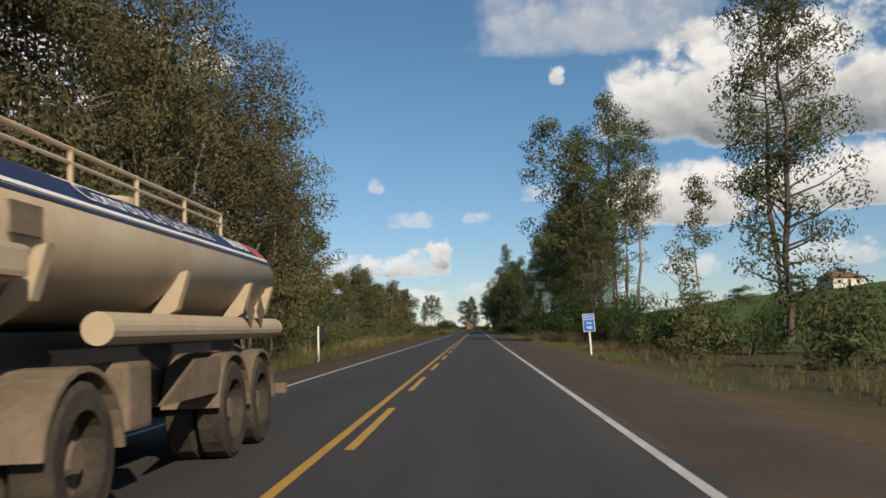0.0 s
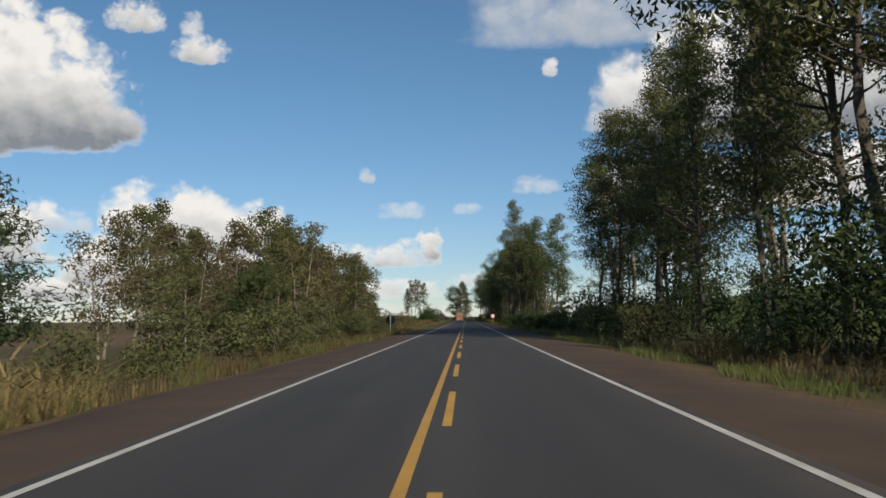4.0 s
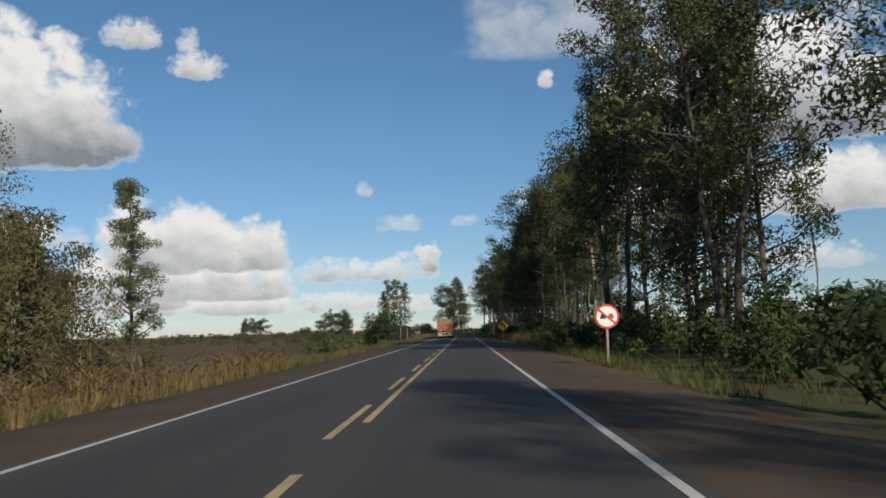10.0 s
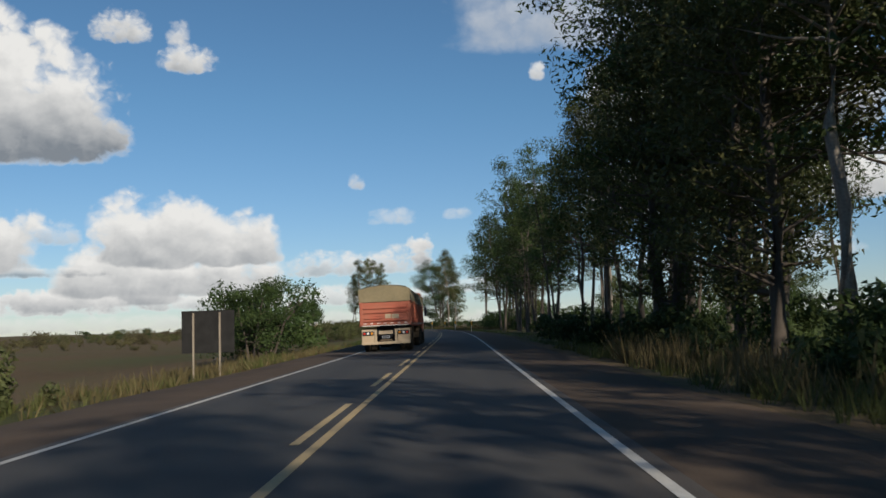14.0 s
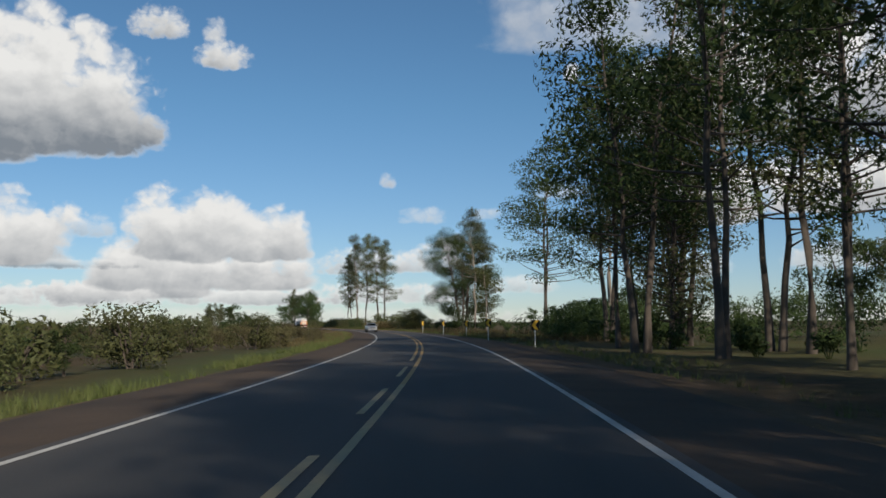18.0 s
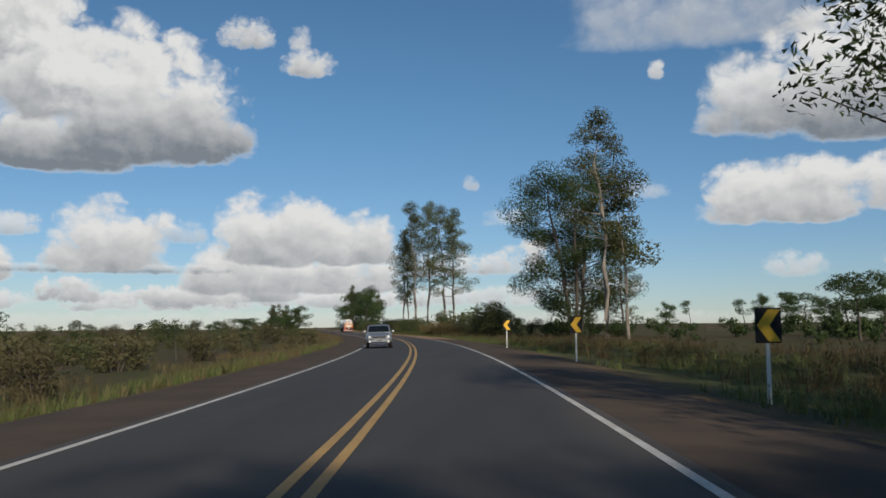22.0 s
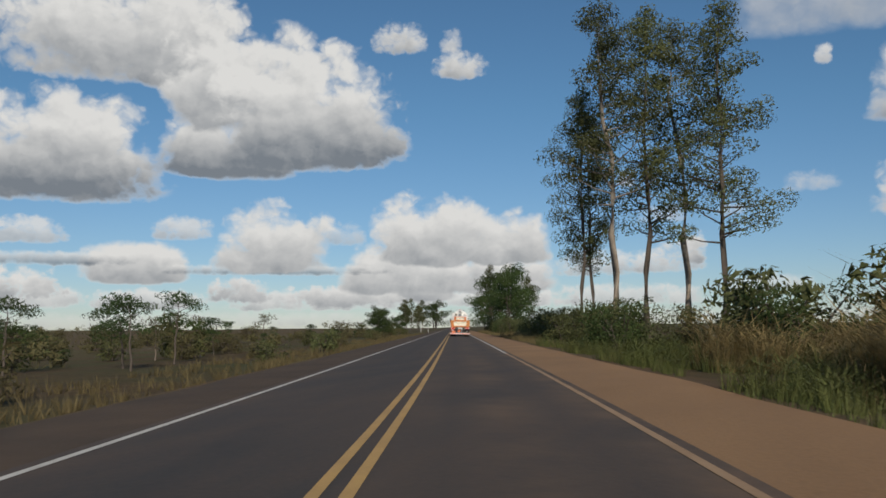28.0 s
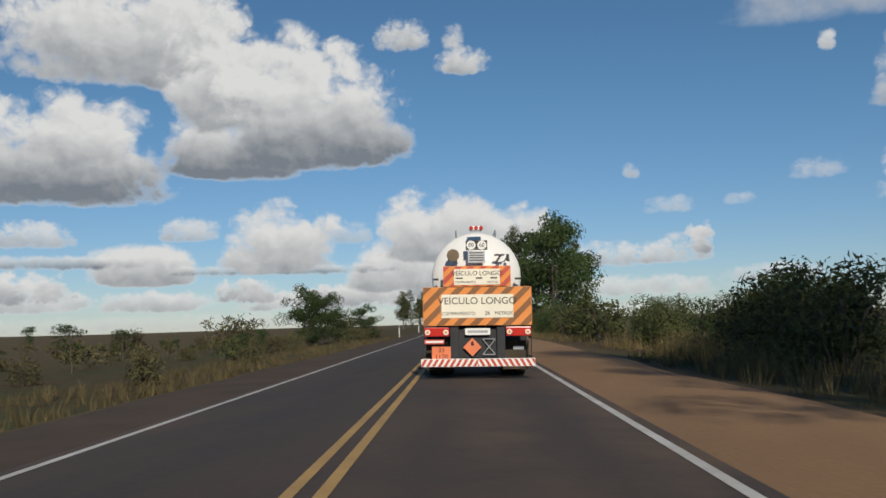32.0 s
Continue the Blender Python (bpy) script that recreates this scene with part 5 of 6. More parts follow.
    for z, x0, x1 in ((2.25, -1.14, 1.14), (2.02, -1.14, 1.14), (1.73, -1.1, -0.15), (1.6, -1.14, 1.14)):
        part("tailgate_rib", box(B(), x0, x1, y0 - 0.09, y0 - 0.03, z - 0.03, z + 0.03, 0.012), M_RED, tg)
    for x in (-0.75, -0.33):
        part("tailgate_strut", box(B(), x - 0.02, x + 0.02, y0 - 0.085, y0 - 0.03, 1.52, 1.72), M_RED, tg)
    for x in (-1.23, 1.23):
        part("corner_post", box(B(), x - 0.07, x + 0.07, y0 - 0.06, y0 + 0.03, 1.4, 2.56, 0.015), M_RED, parent)
    part("hinge_beam", box(B(), -1.29, 1.29, y0 - 0.08, y0 + 0.03, 1.38, 1.5, 0.015), M_RED, parent)
    for i in range(7):
        x = -1.05 + i * 0.35
        part("reflector", box(B(), x - 0.08, x + 0.08, y0 - 0.088, y0 - 0.08, 1.445, 1.485), M_REFLECT, parent)
    part("lower_beam", box(B(), -1.18, 1.2, y0 - 0.06, y0, 1.33, 1.37), M_REFLECT, parent)
    part("pale_patch", box(B(), 0.0, 0.3, y0 - 0.036, y0 - 0.03, 1.7, 1.93), M_CREAM, parent)
    part("pale_patch", box(B(), 0.34, 0.72, y0 - 0.036, y0 - 0.03, 1.68, 1.92), M_CREAM, parent)
    for sx in (-1, 1):
        part("tail_panel", box(B(), sx * 0.6, sx * 1.25, y0 + 0.0, y0 + 0.1, 0.5, 1.16, 0.03), M_CREAM, parent)
        lb = part("lamp_housing", box(B(), sx * 0.62, sx * 1.2, y0 - 0.05, y0, 0.86, 1.07, 0.02), M_BLACK, parent)
        for x, mm in ((0.72, M_LAMP_AMBER), (0.92, M_LAMP_WHITE), (1.1, M_LAMP_RED)):
            part("lamp_lens", tube(B(), (sx * x, y0 - 0.07, 0.96), (sx * x, y0 - 0.04, 0.96), 0.06, n=14), mm, lb)
        part("frame_upright", box(B(), sx * 0.47, sx * 0.58, y0 - 0.02, y0 + 0.1, 0.45, 1.15), M_CREAM, parent)
    part("rear_bumper", box(B(), -1.25, 1.25, y0 - 0.1, y0 + 0.04, 0.38, 0.52, 0.02), M_CREAM, parent, "dusty steel rear bumper")
    pl = part("number_plate", box(B(), -0.2, 0.2, y0 - 0.06, y0 - 0.045, 0.68, 0.82), M_STEEL, parent)
    part("plate_bar", box(B(), -0.15, 0.15, y0 - 0.064, y0 - 0.06, 0.72, 0.78), M_INK, pl)
    part("coupling_plate", box(B(), -0.36, 0.36, y0, y0 + 0.08, 0.9, 1.08), M_CREAM, parent)
    part("tow_hook", box(B(), -0.3, 0.3, y0, y0 + 0.1, 0.55, 0.63, 0.02), M_DIRT, parent)
    part("air_tank", tube(B(), (-0.55, y0 + 0.5, 0.8), (0.55, y0 + 0.5, 0.8), 0.17), M_BLACK, parent)


def grain_truck():
    t = thing("grain_truck", "red grain truck with two trailers under a khaki tarpaulin", "truck")
    grain_trailer(t, 0.0, 8.6, True)
    grain_trailer(t, 9.1, 7.6, False)
    cab(t, 17.2, M_RED)
    return t


def place(ob, s, u, turn=0.0, z=None):
    p = at(s, u)
    p.z = surf(u) + 0.004 if z is None else z
    tilt = math.atan(CROWN) * (1 if u > 0 else -1) if z is None else 0.0
    ob.matrix_basis = Matrix.Translation(p) @ Matrix.Rotation(radians(heading(s) + turn), 4, "Z") @ Matrix.Rotation(tilt * (1 if abs(turn) < 90 else -1), 4, "Y")
    return ob


def tank_shell(y0, y1, r, zc, n=36, dish=0.35, squash=1.0):
    """A round tank with dished ends."""
    prof = [(0.0, -dish), (0.35, -dish * 0.93), (0.65, -dish * 0.72), (0.86, -dish * 0.4), (0.96, -dish * 0.15), (1.0, 0.0)]
    rows = [(k * r, y0 + d) for k, d in prof[1:]] + [(k * r, y1 - d) for k, d in prof[:0:-1]]
    v, f = [], []
    for q, y in rows:
        for i in range(n):
            a = 2 * math.pi * i / n
            v.append((math.cos(a) * q * squash, y, zc + math.sin(a) * q))
    m = len(rows)
    for j in range(m - 1):
        for i in range(n):
            f.append((j * n + i, j * n + (i + 1) % n, (j + 1) * n + (i + 1) % n, (j + 1) * n + i))
    v += [(0, y0 - dish, zc), (0, y1 + dish, zc)]
    a, b = len(v) - 2, len(v) - 1
    for i in range(n):
        f.append((a, (i + 1) % n, i, i)), f.append((b, (m - 1) * n + i, (m - 1) * n + (i + 1) % n, (m - 1) * n + (i + 1) % n))
    bm = B()
    vs = [bm.verts.new(p) for p in v]
    for q in f:
        q = list(dict.fromkeys(q))
        fc = bm.faces.new([vs[i] for i in q])
        fc.smooth = True
    return bm


def tank_trailer(parent, y0, L):
    part("tank", tank_shell(y0 + 0.35, y0 + L - 0.35, 1.1, 2.47), M_TANK, parent, "glossy white round tank")
    for i in range(5):
        y = y0 + 0.6 + i * (L - 1.2) / 4
        bm = B()
        n = 36
        lo = [[bm.verts.new((math.cos(2 * math.pi * k / n) * q, yy, 2.47 + math.sin(2 * math.pi * k / n) * q)) for k in range(n)] for q, yy in ((1.1, y), (1.115, y), (1.115, y + 0.06), (1.1, y + 0.06))]
        for a in range(3):
            for k in range(n):
                bm.faces.new((lo[a][k], lo[a][(k + 1) % n], lo[a + 1][(k + 1) % n], lo[a + 1][k]))
        part("band", bm, M_STEEL, parent)
    for sx in (-1, 1):
        part("top_rail", tube(B(), (sx * 0.5, y0 + 0.8, 3.68), (sx * 0.5, y0 + L - 0.8, 3.68), 0.02, n=6), M_STEEL, parent)
        for i in range(6):
            y = y0 + 0.8 + i * (L - 1.6) / 5
            part("rail_post", tube(B(), (sx * 0.5, y, 3.4), (sx * 0.5, y, 3.68), 0.018, n=6), M_STEEL, parent)
        part("chassis_beam", box(B(), sx * 0.36, sx * 0.5, y0 + 0.1, y0 + L - 0.2, 1.1, 1.4), M_BLACK, parent)
        mudguard(parent, sx * 0.64, sx * 1.27, y0 + 1.6, y0 + 2.85, 1.2, M_BLACK)
    axle(parent, y0 + 1.6, rim=M_STEEL), axle(parent, y0 + 2.85, rim=M_STEEL)
    part("cross_member", box(B(), -1.1, 1.1, y0 + 3.6, y0 + 3.8, 1.0, 1.3), M_BLACK, parent)


def fuel_tanker():
    t = thing("fuel_tanker", "white tanker truck with orange striped long-vehicle boards", "tanker truck")
    tank_trailer(t, 0.2, 9.6)
    tank_trailer(t, 10.4, 8.6)
    cab(t, 20.0, M_TANK)
    # large board
    bd = part("large_board", box(B(), -1.3, 1.3, -0.16, -0.13, 1.28, 2.2, 0.004), M_ORANGE, t, "orange board with slanted brown stripes")
    stripes(bd, -1.29, 1.29, 1.29, 2.19, -0.164, M_BROWN, 0.4, 0.19, 1.0)
    pn = part("text_panel", box(B(), -0.86, 0.86, -0.178, -0.17, 1.46, 2.02), M_BOARD, bd)
    words("VEÍCULO LONGO", 0.235, M_INK, t, Matrix.Translation((0, -0.181, 1.86)))
    words("COMPRIMENTO", 0.115, M_INK, t, Matrix.Translation((-0.46, -0.181, 1.56)))
    words("26", 0.13, M_INK, t, Matrix.Translation((0.24, -0.181, 1.565)))
    words("METROS", 0.115, M_INK, t, Matrix.Translation((0.63, -0.181, 1.56)))
    # small board
    b2 = part("small_board", box(B(), -0.81, 0.81, -0.19, -0.16, 2.21, 2.7, 0.004), M_ORANGE, t, "orange board with slanted red stripes")
    stripes(b2, -0.8, 0.8, 2.22, 2.69, -0.194, M_REDSTRIPE, 0.3, 0.15, 1.0)
    part("text_panel", box(B(), -0.55, 0.55, -0.206, -0.2, 2.25, 2.63), M_BOARD, b2)
    words("VEÍCULO LONGO", 0.15, M_INK, t, Matrix.Translation((0, -0.209, 2.52)))
    words("COMPRIMENTO", 0.07, M_INK, t, Matrix.Translation((-0.28, -0.209, 2.31)))
    words("METROS", 0.07, M_INK, t, Matrix.Translation((0.38, -0.209, 2.31)))
    for x in (-0.42, 0.05, 0.4):
        part("board_clip", box(B(), x - 0.08, x + 0.08, -0.222, -0.2, 2.4, 2.425), M_BLACK, b2)
    # top lamps, speed plate, marks on the tank's end
    lb = part("lamp_bar", box(B(), -0.17, 0.17, -0.1, 0.1, 3.56, 3.68, 0.03), M_TANK, t)
    for x in (-0.12, 0.0, 0.12):
        part("lamp_lens", tube(B(), (x, -0.13, 3.63), (x, -0.09, 3.63), 0.045, n=14), M_LAMP_RED, lb)
    sp = part("speed_plate", box(B(), -0.26, 0.26, -0.16, -0.1, 3.09, 3.32, 0.005), M_INK, t)
    for x, tx in ((-0.13, "80"), (0.13, "60")):
        part("speed_disc", tube(B(), (x, -0.172, 3.205), (x, -0.16, 3.205), 0.11, n=24), M_PAINT_W, sp)
        words(tx, 0.13, M_INK, t, Matrix.Translation((x, -0.175, 3.205)))
    nt = part("notice_plate", box(B(), -0.21, 0.21, -0.165, -0.1, 2.78, 3.07), M_STEEL, t, "grey plate with lines of small writing")
    for z in (3.02, 2.96, 2.9, 2.84):
        part("writing_bar", box(B(), -0.17, 0.17, -0.168, -0.165, z - 0.012, z + 0.012), M_INK, nt)
    part("round_badge", tube(B(), (-0.57, -0.1, 2.97), (-0.57, -0.02, 2.97), 0.15, n=24), M_DIRT, t, "tan round badge")
    for p in ([(0.44, 2.99), (0.68, 2.99), (0.66, 2.95), (0.42, 2.95)], [(0.55, 2.95), (0.61, 2.95), (0.5, 2.8), (0.44, 2.8)], [(0.72, 2.99), (0.78, 2.99), (0.8, 2.8), (0.7, 2.84)], [(0.66, 2.82), (0.74, 2.96), (0.68, 2.8), (0.58, 2.8)]):
        part("mark", prism(B(), p, -0.06, 0.0, "Y"), M_INK, t)
    for sx in (-1, 1):
        part("side_strap", box(B(), sx * 0.93, sx * 1.06, 0.0, 0.2, 2.38, 2.42), M_BLACK, t)
        lp = part("lamp_cluster", box(B(), sx * 0.68, sx * 1.28, -0.12, -0.04, 1.02, 1.24, 0.02), M_LAMP_RED, t, "red tail lamp cluster")
        for x in (0.76, 1.2):
            part("lamp_lens", tube(B(), (sx * x, -0.15, 1.12), (sx * x, -0.1, 1.12), 0.065, n=14), M_LAMP_WHITE, lp)
            part("lamp_centre", tube(B(), (sx * x, -0.158, 1.12), (sx * x, -0.14, 1.12), 0.035, n=12), M_LAMP_AMBER, lp)
        part("frame_column", box(B(), sx * 0.46, sx * 0.66, -0.08, 0.1, 0.45, 1.26, 0.01), M_BLACK, t)
        part("side_guard", box(B(), sx * 1.27, sx * 1.3, -0.05, 0.7, 0.5, 0.54), M_BLACK, t)
        part("side_guard", box(B(), sx * 1.27, sx * 1.3, -0.05, 0.7, 0.95, 0.99), M_BLACK, t)
        part("guard_post", box(B(), sx * 1.27, sx * 1.3, -0.05, -0.01, 0.5, 1.0), M_BLACK, t)
        part("mud_flap", box(B(), sx * 0.62, sx * 1.26, 0.5, 0.52, 0.2, 0.9), M_RUBBER, t)
    part("lower_frame", box(B(), -0.46, 0.46, 0.02, 0.1, 0.5, 1.2), M_BLACK, t)
    pl = part("maker_plate", box(B(), -0.3, 0.3, -0.1, -0.08, 1.05, 1.21), M_PAINT_W, t, "white maker's plate with a dark mark")
    part("plate_bar", box(B(), -0.24, 0.24, -0.103, -0.1, 1.1, 1.16), M_STEEL, pl)
    dm = B()
    prism(dm, [(-0.13, 0.54), (0.09, 0.76), (-0.13, 0.98), (-0.35, 0.76)], -0.1, -0.08, "Y")
    part("hazard_diamond", dm, mat("hazard_orange", (0.75, 0.2, 0.08), 0.5, vary=0.1, bump=0), t, "orange diamond hazard placard")
    part("flame_mark", prism(B(), [(-0.17, 0.8), (-0.09, 0.8), (-0.1, 0.87), (-0.13, 0.92), (-0.16, 0.87)], -0.104, -0.098, "Y"), M_INK, t)
    for p, q in (((0.12, -0.05, 0.58), (0.42, -0.05, 0.58)), ((0.12, -0.05, 0.95), (0.42, -0.05, 0.95)), ((0.12, -0.05, 0.95), (0.27, -0.05, 0.76)), ((0.42, -0.05, 0.95), (0.27, -0.05, 0.76)), ((0.12, -0.05, 0.58), (0.27, -0.05, 0.76)), ((0.42, -0.05, 0.58), (0.27, -0.05, 0.76))):
        part("placard_bracket", tube(B(), p, q, 0.015, n=6), M_STEEL, t)
    hp = part("hazard_panel", box(B(), -1.1, -0.65, -0.12, -0.1, 0.44, 0.78), mat("hazard_orange", (0.75, 0.2, 0.08)), t, "orange hazard number panel")
    words("33", 0.16, M_INK, t, Matrix.Translation((-0.875, -0.123, 0.69)))
    words("1170", 0.16, M_INK, t, Matrix.Translation((-0.875, -0.123, 0.53)))
    nb = part("name_strip", box(B(), -1.28, -0.8, -0.12, -0.1, 0.84, 0.95), M_REDSTRIPE, t)
    part("writing_bar", box(B(), -1.25, -0.83, -0.123, -0.12, 0.87, 0.92), M_PAINT_W, nb)
    part("valve_handle", tube(B(), (0.85, -0.05, 0.72), (1.1, -0.05, 0.72), 0.05, n=10), M_STEEL, t)
    bp = part("rear_bumper", box(B(), -1.36, 1.36, -0.2, -0.1, 0.3, 0.49, 0.01), M_PAINT_W, t, "white bumper with slanted red stripes")
    stripes(bp, -1.35, 0.0, 0.31, 0.48, -0.204, M_REDSTRIPE, 0.14, 0.07, 0.6)
    stripes(bp, 0.0, 1.35, 0.31, 0.48, -0.204, M_REDSTRIPE, 0.14, 0.07, -0.6)
    return t


def milk_tanker():
    """The tanker that comes the other way; its tail is at y = 0, its way ahead +y."""
    t = thing("oncoming_tanker", "dusty cream tanker trailer with a navy stripe and lettering", "tanker truck")
    part("tank", tank_shell(0.3, 9.8, 0.66, 2.1, 40, 0.25, 1.8), M_CREAM, t, "dusty cream oval tank")

    def band(name, a0, a1, y0, y1, r, m, parent=t):
        """A strip painted on the tank's flank between two angles."""
        bm = B()
        n = 8
        rows = [[bm.verts.new((math.cos(radians(a0 + (a1 - a0) * k / n)) * q * 1.8, y, 2.1 + math.sin(radians(a0 + (a1 - a0) * k / n)) * q)) for k in range(n + 1)] for q, y in ((r, y0), (r, y1))]
        for k in range(n):
            bm.faces.new((rows[0][k], rows[0][k + 1], rows[1][k + 1], rows[1][k]))
        return part(name, bm, m, parent)

    band("navy_stripe", 133, 157, 0.9, 9.7, 0.664, M_NAVY), band("white_line", 157, 160, 0.35, 9.7, 0.664, M_PAINT_W), band("navy_line", 161.5, 164.5, 0.35, 9.7, 0.664, M_NAVY)
    band("red_mark", 135, 156, 0.35, 0.85, 0.665, M_REDSTRIPE)
    # lettering on the flank
    for txt, size, ang, y in (("Controle de Qualidade", 0.36, 147, 4.3),):
        cu = bpy.data.curves.new("lettering", "FONT")
        cu.body, cu.size, cu.align_x, cu.align_y = txt, size, "CENTER", "CENTER"
        tmp = bpy.data.objects.new("lettering", cu)
        me = bpy.data.meshes.new_from_object(tmp)
        bpy.data.objects.remove(tmp)
        me.name = "lettering"
        me.materials.clear()
        me.materials.append(M_PAINT_W)
        for vert in me.vertices:
            a = radians(ang) - vert.co.y / 1.0
            vert.co = Vector((math.cos(a) * 0.67 * 1.8, y - vert.co.x, 2.1 + math.sin(a) * 0.67))
        mesh_part("lettering", me, t, "white lettering on the stripe")
    band("writing_bar", 134, 137, 4.9, 6.1, 0.668, M_PAINT_W)
    for i in range(3):
        band("name_mark", 138, 152, 1.05 + 0.3 * i, 1.25 + 0.3 * i, 0.668, M_PAINT_W)
    for sx in (-1, 1):
        part("top_rail", tube(B(), (sx * 0.55, 0.6, 2.98), (sx * 0.55, 9.6, 2.98), 0.025, n=8), M_CREAM, t)
        part("lower_rail", tube(B(), (sx * 0.55, 0.6, 2.86), (sx * 0.55, 9.6, 2.86), 0.02, n=8), M_CREAM, t)
        for i in range(7):
            part("rail_post", tube(B(), (sx * 0.55, 0.6 + 1.5 * i, 2.6), (sx * 0.55, 0.6 + 1.5 * i, 3.0), 0.025, n=8), M_CREAM, t)
        part("hose_tube", tube(B(), (sx * 1.12, 0.1, 1.42), (sx * 1.12, 5.9, 1.42), 0.13, n=18), M_CREAM, t, "cream hose carrier tube")
        part("chassis_beam", box(B(), sx * 0.36, sx * 0.5, 0.1, 9.8, 1.0, 1.4), M_BLACK, t)
        for y in (0.5, 1.6, 4.0, 6.8):
            part("tank_bracket", prism(B(), [(sx * 1.16, 1.95), (sx * 1.24, 1.97), (sx * 1.12, 1.6), (sx * 0.8, 1.42), (sx * 0.8, 1.47)], y, y + 0.12, "Y"), M_CREAM, t)
        mudguard(t, sx * 0.64, sx * 1.26, 1.35, 1.35, 1.14), mudguard(t, sx * 0.64, sx * 1.26, 2.6, 2.6, 1.14), mudguard(t, sx * 0.64, sx * 1.26, 6.4, 6.4, 1.14)
        part("guard_panel", prism(B(), [(3.1, 0.75), (4.9, 0.75), (3.9, 1.12), (3.1, 1.12)], sx * 1.2, sx * 1.24, "X"), M_DIRT, t, "dusty angled side panel")
        part("tool_box", box(B(), sx * 0.8, sx * 1.2, 5.0, 5.5, 0.6, 1.15, 0.04), M_DIRT, t)
        part("side_bin", box(B(), sx * 1.12, sx * 1.27, 7.2, 7.8, 1.72, 1.93, 0.04), M_CREAM, t)
        part("side_plate", box(B(), sx * 1.15, sx * 1.2, 6.9, 7.3, 2.0, 2.2), M_DIRT, t)
        for y, mm in ((1.4, M_DIRT), (1.9, M_DIRT)):
            part("placard", prism(B(), [(y - 0.2, 1.62), (y, 1.42), (y + 0.2, 1.62), (y, 1.82)], sx * 1.26, sx * 1.27, "X"), mm, t)
    for y in (1.35, 2.6, 6.4):
        axle(t, y, 0.53, 1.25)
    part("rear_bumper", box(B(), -1.25, 1.25, -0.15, 0.0, 0.5, 0.65, 0.02), M_DIRT, t)
    # solid black box between the wheels stands in for the shade down there
    part("underframe", box(B(), -0.62, 0.62, 0.3, 9.6, 0.62, 1.42, 0.03), M_BLACK, t, "underframe box blacked for the shade below the tank")
    part("hatch", tube(B(), (0, 3.0, 2.7), (0, 3.0, 2.88), 0.28, n=20), M_CREAM, t), part("hatch", tube(B(), (0, 6.4, 2.7), (0, 6.4, 2.88), 0.28, n=20), M_CREAM, t)
    part("landing_leg", box(B(), -0.7, -0.55, 8.4, 8.55, -0.0, 1.1), M_BLACK, t), part("landing_leg", box(B(), 0.55, 0.7, 8.4, 8.55, 0.0, 1.1), M_BLACK, t)
    return t


def loft(bm, rows, closed=True):
    """Rings of equal length joined to a skin with closed ends."""
    vs = [[bm.verts.new(p) for p in r] for r in rows]
    n = len(rows[0])
    for a, b in zip(vs, vs[1:]):
        for i in range(n):
            bm.faces.new((a[i], a[(i + 1) % n], b[(i + 1) % n], b[i]))
    bm.faces.new(vs[0][::-1]), bm.faces.new(vs[-1])
    bmesh.ops.recalc_face_normals(bm, faces=bm.faces[:])
    for f in bm.faces:
        f.smooth = len(f.verts) == 4
    return bm


